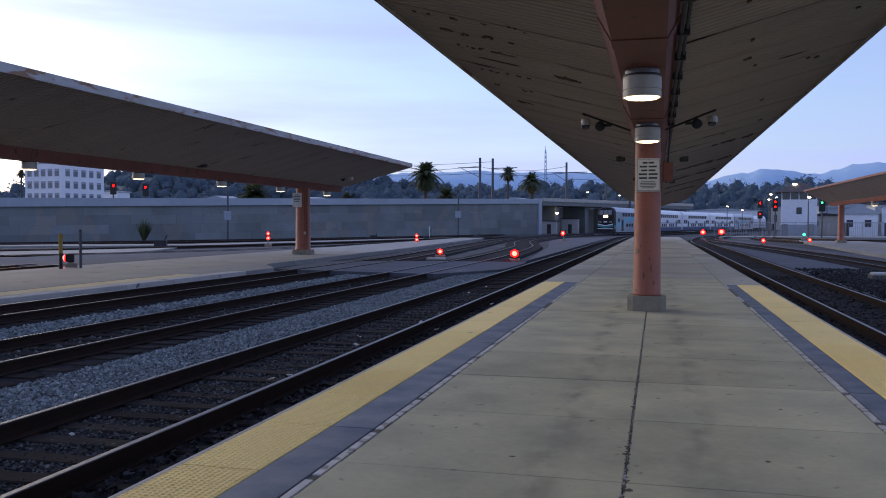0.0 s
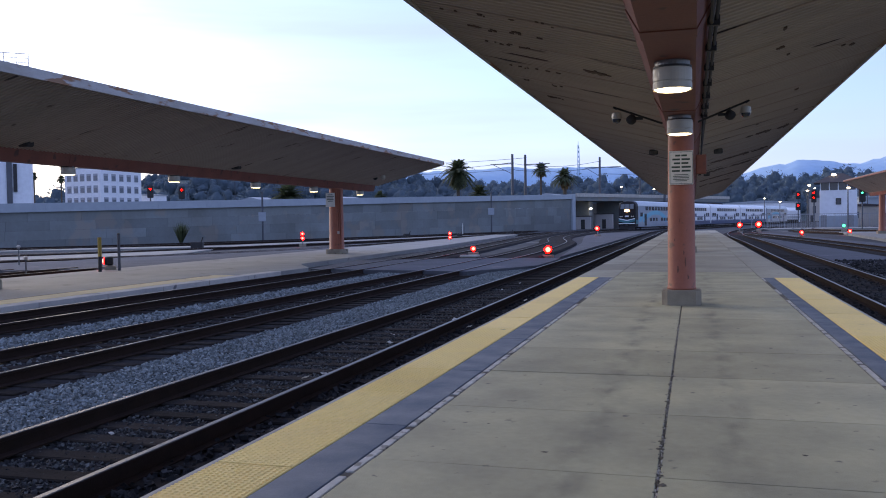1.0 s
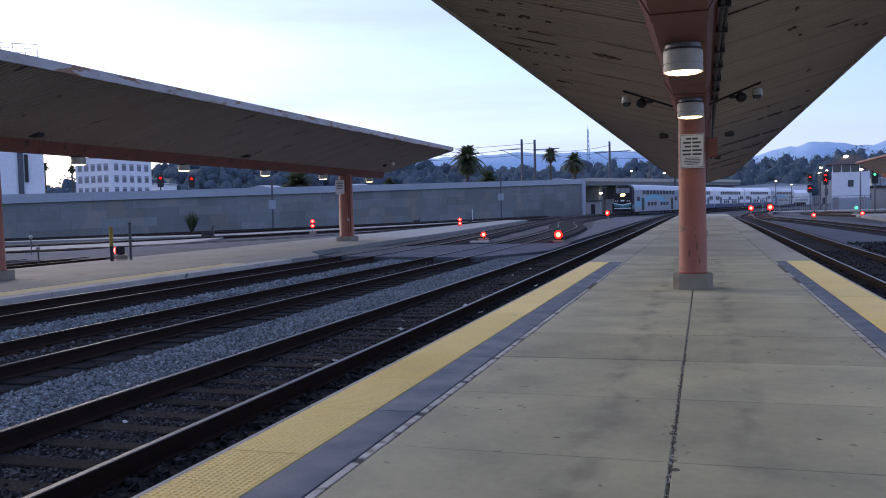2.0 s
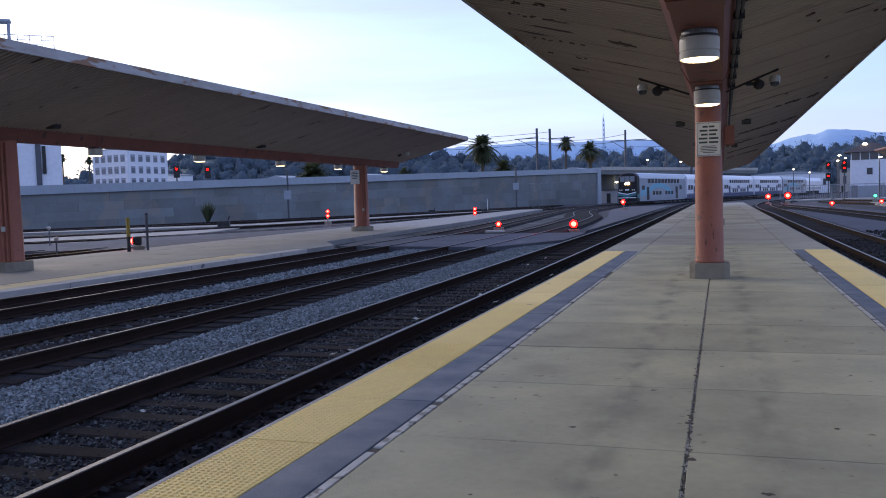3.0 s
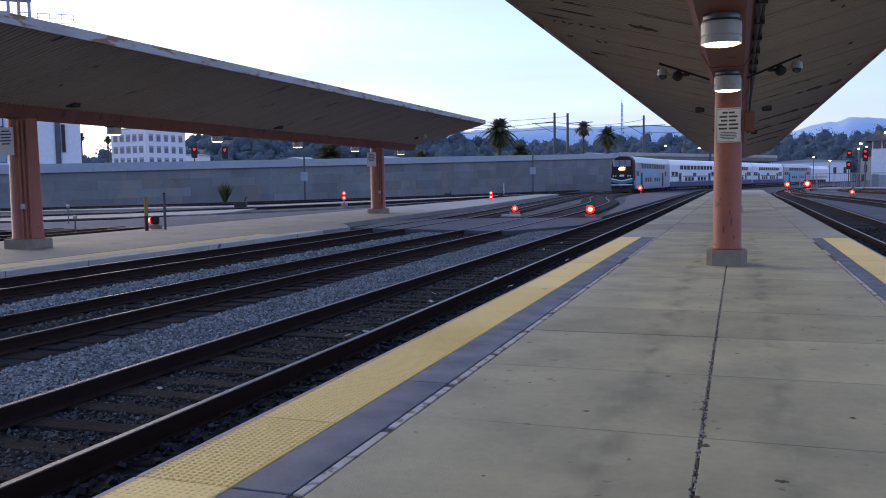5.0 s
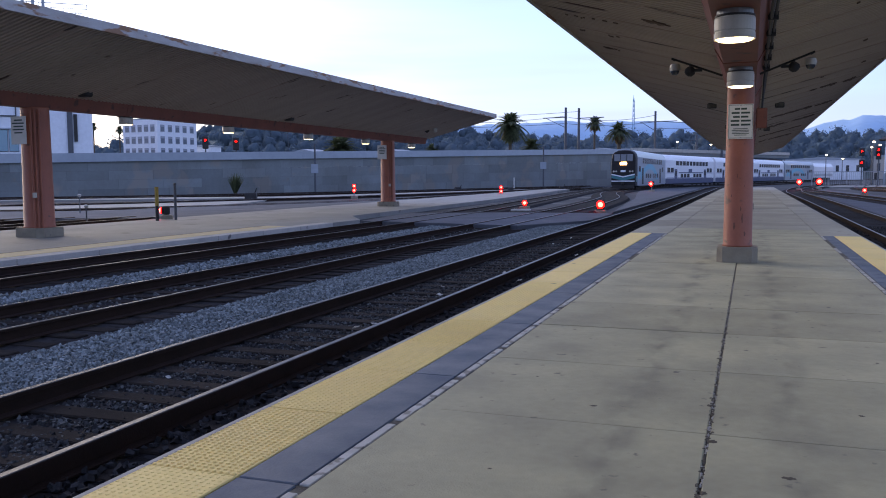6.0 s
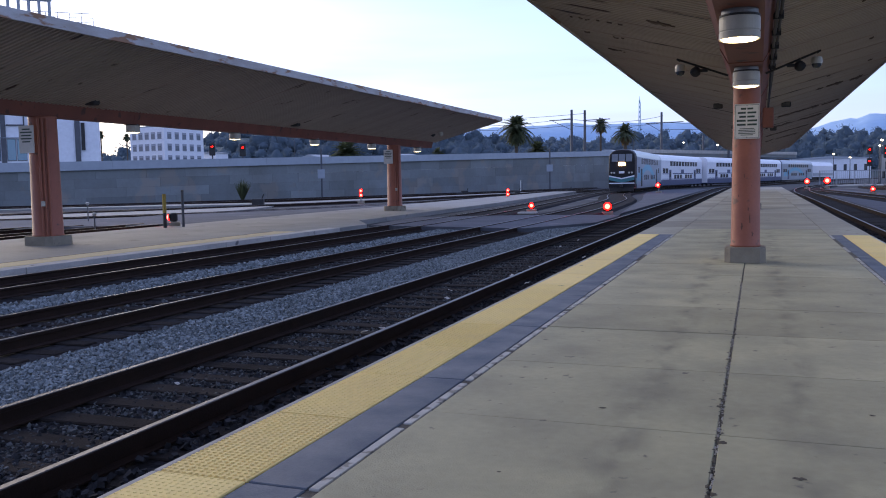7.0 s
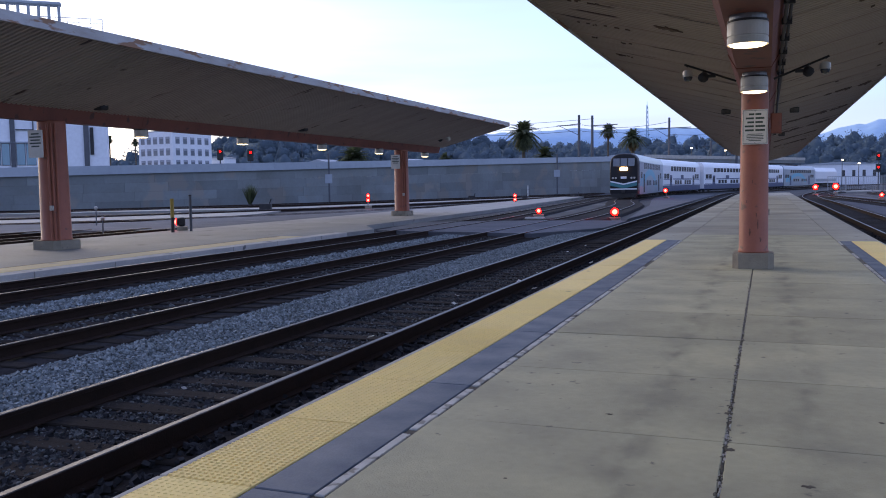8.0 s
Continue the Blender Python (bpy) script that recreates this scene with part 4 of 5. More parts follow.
        part("gangway", boxed((-0.6, -0.25, 0.9), (0.6, 0.4, 3.2), 0.05), M["dark"], c)
    part("skirt", boxed((-w - 0.012, 1.4 if front else 0.4, 0.42), (w + 0.012, CAR_L - 0.25, 1.24), 0.02), skirt, c)
    part("underframe", boxed((-1.1, 5.5, 0.25), (1.1, CAR_L - 5.5, 0.6), 0.05), M["bogie"], c)
    for s in (-1, 1):
        x0, x1 = (w - 0.05, w + 0.012) if s > 0 else (-w - 0.012, -w + 0.05)
        for y in np.arange(5.2, 21.0, 1.72):       # upper deck
            part("window", boxed((x0, y, 3.2), (x1, y + 1.42, 3.88), 0.02), M["train_glass"], c)
        for y in np.arange(7.6, 18.6, 1.62):       # lower deck
            if 11.8 < y < 13.0:
                continue
            part("window", boxed((x0, y, 1.35), (x1, y + 1.28, 1.95), 0.02), M["train_glass"], c)
        for y in ((2.4, 22.2) if front else (1.2, 2.8, 21.6, 23.2)):   # end levels
            part("window", boxed((x0, y, 2.15), (x1, y + 1.4, 2.85), 0.02), M["train_glass"], c)
        for y in (4.6, 19.9):
            d = part("door", boxed((x0 - 0.004, y, 0.6), (x1 + 0.006, y + 1.3, 2.65), 0.02), M["train_blue"] if not front else M["dark"], c)
            part("door_window", boxed((x0 - 0.01, y + 0.3, 1.6), (x1 + 0.014, y + 1.0, 2.4), 0.02), M["train_glass"], d)
        if livery == "band":
            for y0_, y1_, z0_, z1_ in ((0.9, 4.4, 2.0, 2.12), (21.3, 24.9, 2.0, 2.12), (6.6, 19.4, 2.02, 2.18), (0.9, 24.9, 1.3, 1.36), (11.6, 13.4, 2.18, 2.7)):
                part("blue_band", boxed((x0 - 0.002, y0_, z0_), (x1 - 0.004, y1_, z1_), 0.005), M["train_blue"], c)
        elif livery == "arc":
            n = 28
            bm = bmesh.new()
            ring = []
            for i in range(n + 1):
                a = math.pi * i / n
                ring.append([(11.0 - 7.2 * math.cos(a), 0.9 + 2.3 * math.sin(a)), (11.0 - 5.5 * math.cos(a), 0.9 + 1.6 * math.sin(a))])
            for (p0, q0), (p1, q1) in zip(ring, ring[1:]):
                f_ = []
                for xx in (x0 - 0.003, x1 - 0.002):
                    f_.append([bm.verts.new((xx, *pt)) for pt in (p0, p1, q1, q0)])
                for i in range(4):
                    j = (i + 1) % 4
                    bm.faces.new((f_[0][i], f_[0][j], f_[1][j], f_[1][i]))
                bm.faces.new(f_[0])
                bm.faces.new(f_[1][::-1])
            bmesh.ops.remove_doubles(bm, verts=bm.verts, dist=0.0005)
            bmesh.ops.recalc_face_normals(bm, faces=bm.faces)
            part("swoosh", bm, M["train_cyan"], c, "light blue curved stripe")
            for y_, wd in ((1.5, 1.5), (3.6, 0.5)):
                bm = bmesh.new()
                loops_ = [[bm.verts.new((xx, y_ + dy, z_)) for dy, z_ in ((0, 1.3), (wd, 1.3), (wd + 0.9, 2.1), (wd + 2.4, 2.75), (0.9, 2.3))] for xx in (x0 - 0.001, x1 - 0.003)]
                bm.faces.new(loops_[0])
                bm.faces.new(loops_[1][::-1])
                for q in range(5):
                    bm.faces.new((loops_[0][q], loops_[0][(q + 1) % 5], loops_[1][(q + 1) % 5], loops_[1][q]))
                bmesh.ops.recalc_face_normals(bm, faces=bm.faces)
                part("swoosh", bm, M["train_cyan"], c, "light blue sweeping stripe behind the cab")
            part("panel", boxed((x0, 7.6, 1.28), (x1 - 0.006, 14.4, 2.55), 0.01), M["train_silver"], c)
    wheels = []
    for yb in (3.6, CAR_L - 3.6):
        bg = part("bogie", boxed((-1.05, yb - 1.7, 0.35), (1.05, yb + 1.7, 0.75), 0.08), M["bogie"], c)
        for dy in (-1.25, 1.25):
            for s in (-1, 1):
                wh = part("wheel", lathe(bmesh.new(), [(0.46, -0.065), (0.46, -0.045), (0.42, -0.04), (0.41, 0.06), (0.3, 0.065), (0.28, 0.03), (0.12, 0.03), (0.1, 0.08)], 20, Matrix.Rotation(radians(90) * s, 4, 'Y')), M["bogie"], c)
                wh.location = (s * GAUGE / 2, yb + dy, 0.42)
                wheels.append(wh)
    return c, wheels


cab, cab_wheels = rail_car(True, M["train_silver"], M["train_silver"], "cab_car", "silver bi-level cab car with black and teal front", "arc")
coach, _ = rail_car(False, M["train_white"], M["train_blue"], "coach", "white bi-level coach with blue skirt and dark windows", "band")
silver_coach, _ = rail_car(False, M["train_silver"], M["train_silver"], "coach", "silver bi-level coach with a light blue curved stripe", "arc")
train = [cab, coach, copy_thing(coach, pose(0, 0, 0)), copy_thing(coach, pose(0, 0, 0)), silver_coach]


def locomotive():
    c = thing("locomotive", "grey diesel locomotive at the train's tail", "locomotive", group="train")
    part("body", prism(bmesh.new(), [(-1.45, 0.9), (1.45, 0.9), (1.45, 3.6), (0.9, 4.5), (-0.9, 4.5), (-1.45, 3.6)], 0.4, 20), M["train_white"], c)
    part("side_band", boxed((-1.47, 0.6, 1.2), (1.47, 19.5, 1.9), 0.02), M["train_silver"], c)
    part("tank", boxed((-1.1, 7, 0.2), (1.1, 13, 0.9), 0.1), M["bogie"], c)
    for y in (3.6, 16.4):
        part("bogie", boxed((-1.1, y - 2, 0.1), (1.1, y + 2, 0.85), 0.08), M["bogie"], c)
    return c


train.append(locomotive())

# ---- lamps under the beams ----
def beam_lamp(m, r, drop, label, hot):
    """A drum lamp hanging under a beam; its diffuser at z = 0."""
    l = thing("canopy_lamp", label, "lamp", m, group="lamps under the canopies")
    part("housing", lathe(bmesh.new(), [(r * 0.94, 0.012), (r, 0.0), (r, 0.07), (r * 0.965, 0.075), (r * 0.965, 0.085), (r, 0.09), (r, 0.215), (r * 0.97, 0.23)], 36), M["lamp_white"], l, smooth=False)
    part("clamp_band", lathe(bmesh.new(), [(r * 0.97, 0.23), (r * 0.98, 0.234), (r * 0.98, 0.252), (r * 0.95, 0.256)], 36), M["dark"], l, "dark clamp band")
    part("collar", lathe(bmesh.new(), [(r * 0.9, 0.256), (r * 0.9, drop)], 28), M["grey_metal"], l)
    part("diffuser", lathe(bmesh.new(), [(r * 0.5, -0.018), (r * 0.8, -0.01), (r * 0.92, 0.01)], 36), hot, l, "glowing warm white diffuser")
    return l


beam_lamp(pose(0, 9.75, 2.942), 0.21, 0.35, "cream drum lamp glowing under the salmon beam", M["glow"])
beam_lamp(pose(0, 14.9, 2.942), 0.21, 0.33, "cream drum lamp glowing beside the salmon column", M["glow"])
for y in (23.6, 29.6, 36.2, 42.6, 49.3):
    beam_lamp(pose(-19.6, y, 3.29), 0.235, 0.31, "cream drum lamp under the western canopy beam", M["glow"])
beam_lamp(pose(17.3, 76, 3.1), 0.27, 0.36, "drum lamp glowing under the eastern canopy", M["glow"])


# ---- cameras, floodlights and speakers under the near canopy ----
def camera_arm(side):
    a = thing("camera_arm", "dark arm with a dome camera and a floodlight", "security camera", pose(0, 15.3, 0), group="camera arms")
    s = side
    bm = tube(bmesh.new(), (s * 0.3, 0.2, 3.2), (s * 1.13, 0, 3.5), 0.018)
    tube(bm, (s * 1.13, 0, 3.5), (s * 1.07, 0, 3.46), 0.014)
    part("arm", bm, M["dark"], a)
    part("bracket", boxed((min(s * 0.62, s * 0.76), -0.03, 3.26), (max(s * 0.62, s * 0.76), 0.05, 3.31), 0.008), M["dark"], a)
    d = part("dome_camera", lathe(bmesh.new(), [(0.04, 3.58), (0.08, 3.56), (0.088, 3.5), (0.085, 3.46)], 20, pose(s * 1.07, 0, -0.17)), M["lamp_white"], a, "white dome camera")
    part("dome", lathe(bmesh.new(), [(0.02, 3.385), (0.055, 3.4), (0.073, 3.44), (0.076, 3.465)], 20, pose(s * 1.07, 0, -0.17)), M["glass"], d)
    f = part("floodlight", lathe(bmesh.new(), [(0.035, -0.085), (0.075, -0.05), (0.088, 0.0), (0.082, 0.045), (0.05, 0.075)], 18, pose(s * 0.82, 0, 3.27) @ Matrix.Rotation(radians(35) * s, 4, 'Y')), M["dark"], a, "round black floodlight")
    part("yoke", tube(bmesh.new(), (s * 0.82, 0, 3.4), (s * 0.82, 0, 3.28), 0.012), M["dark"], f)
    return a


camera_arm(-1)
camera_arm(1)
for x, y in ((-0.95, 27), (0.95, 27.5), (-0.75, 38), (0.8, 41)):
    sp = thing("speaker", "small dark box speaker under the canopy", "speaker", pose(x, y, soffit_z(x) - 0.02), group="speakers")
    part("housing", boxed((-0.13, -0.09, -0.13), (0.13, 0.09, 0.02), 0.02), M["dark"], sp)
    part("grille", boxed((-0.11, -0.1, -0.11), (0.11, -0.085, 0.0), 0.004), M["joint"], sp)
for y in (21.0, 33.2):
    sp = thing("speaker", "small dark floodlight under the western canopy", "floodlight", pose(-18.9, y, 4.13), group="speakers")
    part("housing", boxed((-0.2, -0.16, -0.16), (0.2, 0.16, 0.03), 0.05), M["dark"], sp)
    part("bracket", tube(bmesh.new(), (0, 0, 0), (0, 0, 0.2), 0.03), M["dark"], sp)
pair = thing("camera_arm", "pair of small cameras under the western canopy", "security camera", pose(-17.9, 48.2, 4.42), group="camera arms")
for x in (-0.25, 0.25):
    part("dome_camera", lathe(bmesh.new(), [(0.05, -0.3), (0.14, -0.22), (0.15, -0.1), (0.1, -0.02)], 14, pose(x, 0, 0)), M["lamp_white"] if x > 0 else M["dark"], pair)
part("arm", tube(bmesh.new(), (-0.4, 0, 0), (0.4, 0, 0.1), 0.03), M["dark"], pair)

# ---- sign, box and conduits on the near column ----
sign = thing("notice_sign", "white notice with lines of dark print on the column", "sign", pose(0.008, 15.742, 2.428))
part("sheet", boxed((-0.205, -0.012, -0.298), (0.205, 0.006, 0.298), 0.004), M["sign"], sign)
part("border", box(box(box(box(bmesh.new(), (-0.195, -0.014, 0.278), (0.195, -0.011, 0.284)), (-0.195, -0.014, -0.284), (0.195, -0.011, -0.278)), (-0.195, -0.014, -0.278), (-0.189, -0.011, 0.278)), (0.189, -0.014, -0.278), (0.195, -0.011, 0.278)), M["ink"], sign)
for i, wd in enumerate((0.2, 0.3, 0.25, 0.33, 0.32)):
    for a, b in ((-wd / 2, -wd * 0.06), (wd * 0.02, wd / 2)):
        part("print_line", boxed((a, -0.016, 0.2 - i * 0.068), (b, -0.0125, 0.232 - i * 0.068), 0.002), M["ink"], sign)
for i, wd in enumerate((0.24, 0.28, 0.27, 0.28, 0.2)):
    part("print_line", boxed((-wd / 2, -0.0155, -0.13 - i * 0.027), (wd / 2, -0.0125, -0.118 - i * 0.027), 0.001), M["ink"], sign)
for z in (0.27, -0.27):
    part("bolt", lathe(bmesh.new(), [(0.008, 0), (0.008, 0.004), (0.004, 0.007)], 8, Matrix.Translation((0, -0.012, z)) @ Matrix.Rotation(radians(90), 4, 'X')), M["grey_metal"], sign)
jb = thing("junction_box", "salmon painted electrical box beside the column", "electrical box", pose(0.36, 16.0, 2.5))
part("body", boxed((-0.1, -0.1, -0.18), (0.08, 0.1, 0.16), 0.008), M["salmon_beam"], jb)
part("cover", boxed((-0.09, -0.108, -0.165), (0.07, -0.098, 0.145), 0.004), M["salmon_beam"], jb)
cd = thing("conduit", "dark conduits along the beam and down the column", "conduit")
part("pipe", tube(bmesh.new(), (0.39, 5.5, 3.4), (0.39, 16.2, 3.4), 0.022), M["dark"], cd)
part("pipe", tube(bmesh.new(), (0.44, 5.5, 3.435), (0.44, 40, 3.435), 0.018), M["dark"], cd)
part("pipe", tube(bmesh.new(), (0.33, 16.1, 2.3), (0.39, 16.1, 3.4), 0.018), M["dark"], cd)
for y in np.arange(6, 16.5, 1.3):
    part("clip", boxed((0.35, y, 3.37), (0.47, y + 0.05, 3.47), 0.004), M["dark"], cd)
for yc in (19.72, 45.6):
    cw = thing("conduit", "salmon painted conduits beside the western column", "conduit", pose(-19.6, yc, LEFT_Z))
    for dx, dy in ((0.3, -0.33), (0.38, -0.25), (0.22, -0.39)):
        part("pipe", tube(bmesh.new(), (dx, dy, 0.25), (dx, dy, 3.7), 0.035), M["salmon"], cw)
    part("handhole", boxed((0.24, -0.47, 1.15), (0.34, -0.38, 1.3), 0.01), M["lamp_white"], cw)
    ws = thing("notice_sign", "white notice sign on the western column", "sign", pose(-19.75, yc - 0.47, 2.9))
    part("sheet", boxed((-0.28, -0.015, -0.4), (0.28, 0.01, 0.4), 0.006), M["sign"], ws)
    for i, wd in enumerate((0.3, 0.44, 0.36, 0.42, 0.3)):
        part("print_line", boxed((-wd / 2, -0.02, 0.27 - i * 0.09), (wd / 2, -0.016, 0.31 - i * 0.09), 0.002), M["ink"], ws)


# ---- signals ----
def signal_lens(parent, r, m, core, ring):
    h = part("hood", lathe(bmesh.new(), [(r * 1.25, 0), (r * 1.28, 0.05), (r * 1.22, 0.05), (r * 1.21, 0.02)], 18, m), M["dark"], parent)
    part("lens", lathe(bmesh.new(), [(r * 1.2, 0.02), (r * 1.15, 0.06), (r * 0.9, 0.08)], 18, m), ring, h, "glowing signal lens")
    part("bulb", lathe(bmesh.new(), [(r * 0.8, 0.075), (r * 0.62, 0.11), (r * 0.25, 0.13)], 18, m), core, h, "bright lamp core")


def dwarf_signal(x, y, z_light, lights, label, size=0.13, colours=("red",), base=GROUND_Z):
    """A low trackside signal facing the platforms, lights from the top down."""
    s = thing("dwarf_signal", label, "railway signal", pose(x, y, 0, 0, 0, math.degrees(math.atan2(-(x - 0.2), y))), group="low signals")
    top = z_light + size * 1.5
    bot = z_light - (lights - 1) * size * 3.2 - size * 1.5
    part("body", boxed((-size * 1.3, 0, bot), (size * 1.3, 0.3, top), 0.05), M["dark"], s)
    part("footing", boxed((-0.3, -0.05, base - 0.1), (0.3, 0.4, max(base + 0.12, min(bot - 0.02, base + 0.3))), 0.03), M["plinth"], s)
    part("stem", tube(bmesh.new(), (0, 0.15, base), (0, 0.15, bot + 0.02), 0.06), M["grey_metal"], s)
    for i in range(lights):
        c = colours[i % len(colours)]
        m = Matrix.Translation((0, 0.0, z_light - i * size * 3.2)) @ Matrix.Rotation(radians(90), 4, 'X')
        signal_lens(s, size, m, M["red_core"] if c == "red" else M["green_core"], M["red_ring"] if c == "red" else M["green_core"])
    return s


RED_DWARF = "low black trackside signal showing bright red"
dwarf_signal(-7.05, 44, 0.02, 1, RED_DWARF + " on a concrete footing", 0.17)
dwarf_signal(-11.74, 46.7, 0.0, 1, RED_DWARF + " near the crossing", 0.12)
dwarf_signal(-31.9, 66.6, 0.72, 2, "two-lamp low signal showing red in the west yard", 0.12)
dwarf_signal(-22.6, 80, 0.42, 2, "two-lamp low signal showing red in the west yard", 0.12)
dwarf_signal(-10.2, 97, 0.55, 1, RED_DWARF + " beside the train", 0.2).rotation_euler.z += radians(-25)
dwarf_signal(5.7, 112, 0.6, 1, RED_DWARF + " beyond the platform end", 0.24)
dwarf_signal(8.2, 116, 0.62, 1, RED_DWARF + " beyond the platform end", 0.3)
dwarf_signal(9.7, 84, 0.08, 1, RED_DWARF + " in the east yard", 0.14)
dwarf_signal(15.0, 92, 0.02, 1, RED_DWARF + " in the east yard", 0.14)
dwarf_signal(17.4, 111, 0.36, 1, "low black trackside signal showing green", 0.15, ("green",))
side_sig = dwarf_signal(-22.85, 29.5, 0.16, 1, "black low signal turned sideways glowing red", 0.12, base=LEFT_Z)
side_sig.matrix_basis = pose(-22.85, 29.5, 0, 0, 0, -52)


def high_signal(x, y, zs, colour, label):
    s = thing("mast_signal", label, "railway signal", pose(x, y, 0, 0, 0, math.degrees(math.atan2(-(x - 0.2), y))), group="mast signals")
    part("mast", tube(bmesh.new(), (0, 0.25, GROUND_Z - 0.1), (0, 0.25, zs[0] + 0.6), 0.09), M["pole"], s)
    for z, colour in zip(zs, colour if isinstance(colour, tuple) else (colour,) * len(zs)):
        h = part("head", boxed((-0.4, 0, z - 1.15 if len(zs) == 1 else z - 0.75), (0.4, 0.16, z + 0.5), 0.08), M["dark"], s, "black signal head")
        m = Matrix.Translation((0, 0, z)) @ Matrix.Rotation(radians(90), 4, 'X')
        part("hood", lathe(bmesh.new(), [(0.2, 0), (0.21, 0.25), (0.19, 0.25), (0.18, 0.02)], 14, m), M["dark"], h)
        part("lens", lathe(bmesh.new(), [(0.13, 0.02), (0.12, 0.06), (0.07, 0.08)], 14, m), M["red_ring"] if colour == "red" else M["green_core"], h, "glowing signal lens")
    return s


high_signal(16.5, 149, (5.1, 3.3), "red", "tall mast signal showing two red lamps")
high_signal(18.8, 148.7, (5.3, 4.5), "red", "tall mast signal showing two red lamps")
high_signal(20.6, 118, (4.4,), "green", "tall mast signal showing a green lamp")
high_signal(-68, 96.5, (6.45,), "red", "mast signal showing red above the long wall")
high_signal(-64.6, 98.5, (6.3,), "red", "mast signal showing red above the long wall")

# ---- posts and small yard things ----
yp = thing("marker_post", "yellow and dark trackside post", "post", pose(-22.03, 28.13, LEFT_Z))
part("post", tube(bmesh.new(), (0, 0, -0.1), (0, 0, 0.62), 0.07), M["dark"], yp)
part("sleeve", tube(bmesh.new(), (0, 0, 0.6), (0, 0, 1.35), 0.075), M["yellow_post"], yp, "yellow painted top")
gp = thing("marker_post", "thin grey trackside post", "post", pose(-21.78, 28.96, LEFT_Z))
part("post", tube(bmesh.new(), (0, 0, -0.1), (0, 0, 1.45), 0.055), M["pole"], gp)
part("cap", lathe(bmesh.new(), [(0.06, 1.44), (0.06, 1.47), (0.03, 1.49)], 10), M["dark"], gp)
for x, y, h in ((-31.8, 34.5, 1.0), (-25.9, 28.5, 0.7), (-32.2, 120.5, 1.6)):
    wp = thing("marker_post", "short white trackside marker", "post", pose(x, y, GROUND_Z), group="markers")
    part("post", tube(bmesh.new(), (0, 0, -0.1), (0, 0, h), 0.08 if h > 1.5 else 0.03), M["sign"] if h > 1.5 else M["pole"], wp)
    part("cap", lathe(bmesh.new(), [(0.06, h - 0.02), (0.1, h + 0.08), (0.04, h + 0.14)], 10), M["lamp_white"], wp)
for x, y, s in ((-40.2, 63.5, 1.0), (-36.5, 108, 0.8), (-29.0, 107, 0.7), (-24.6, 118, 0.7), (-34.5, 100, 0.6)):
    rb = thing("switch_machine", "dark switch machine box in the yard", "switch machine", pose(x, y, GROUND_Z, 0, 0, 20), group="switch machines")
    part("body", boxed((-0.5 * s, -0.3 * s, 0), (0.5 * s, 0.3 * s, 0.6 * s), 0.05), M["dark"], rb)
    part("lever", tube(bmesh.new(), (0.3 * s, 0, 0.5 * s), (0.5 * s, 0, 1.0 * s), 0.05), M["dark"], rb)
for x, y in ((7.4, 27), (8.0, 33), (-10.6, 41.5)):
    rb = thing("drain_box", "pale concrete junction lid in the ballast", "junction lid", pose(x, y, GROUND_Z), group="lids")
    part("lid", boxed((-0.45, -0.3, 0), (0.45, 0.3, 0.28), 0.03), M["edge"], rb)
    part("frame", boxed((-0.5, -0.35, -0.05), (0.5, 0.35, 0.2), 0.02), M["joint"], rb)
tr = random.Random(21)
for i in range(26):
    x, y = tr.choice((-3.35, -4.6, -8.6, -6.3, -3.2)) + tr.uniform(-0.4, 0.4), tr.uniform(4.5, 26)
    lt = thing("litter_scrap", "small pale paper scrap beside the rail", "litter", pose(x, y, RAIL_Z - 0.13, tr.uniform(-20, 20), tr.uniform(-20, 20), tr.uniform(0, 360)), group="litter")
    s = tr.uniform(0.02, 0.055)
    bm = bmesh.new()
    vs = [bm.verts.new((s * a, s * b * 0.7, s * c)) for a, b, c in ((-1, -1, 0), (0, -1.1, 0.3), (1, -0.8, 0.05), (1, 1, 0.25), (0.1, 0.9, 0), (-1, 0.8, 0.3))]
    bm.faces.new((vs[0], vs[1], vs[4], vs[5]))
    bm.faces.new((vs[1], vs[2], vs[3], vs[4]))
    bmesh.ops.solidify(bm, geom=bm.faces[:], thickness=0.004)
    part("scrap", bm, M["sign"], lt)


# ---- poles, wires and street lamps ----
def line_pole(x, y, top, arms):
    p = thing("catenary_pole", "tall grey overhead line pole with cross arms", "pole", pose(x, y, 0), group="overhead line poles")
    part("mast", tube(bmesh.new(), (0, 0, GROUND_Z), (0, 0, top), 0.34, 10, 0.26), M["pole"], p)
    for z, a, b in arms:
        part("arm", tube(bmesh.new(), (a, 0, z), (b, 0, z + 0.1), 0.1), M["pole"], p)
        part("stay", tube(bmesh.new(), (a * 0.9, 0, z), (0, 0, z - 2.2 if abs(a) > 1 else z + 0.8), 0.06), M["pole"], p)
    return p


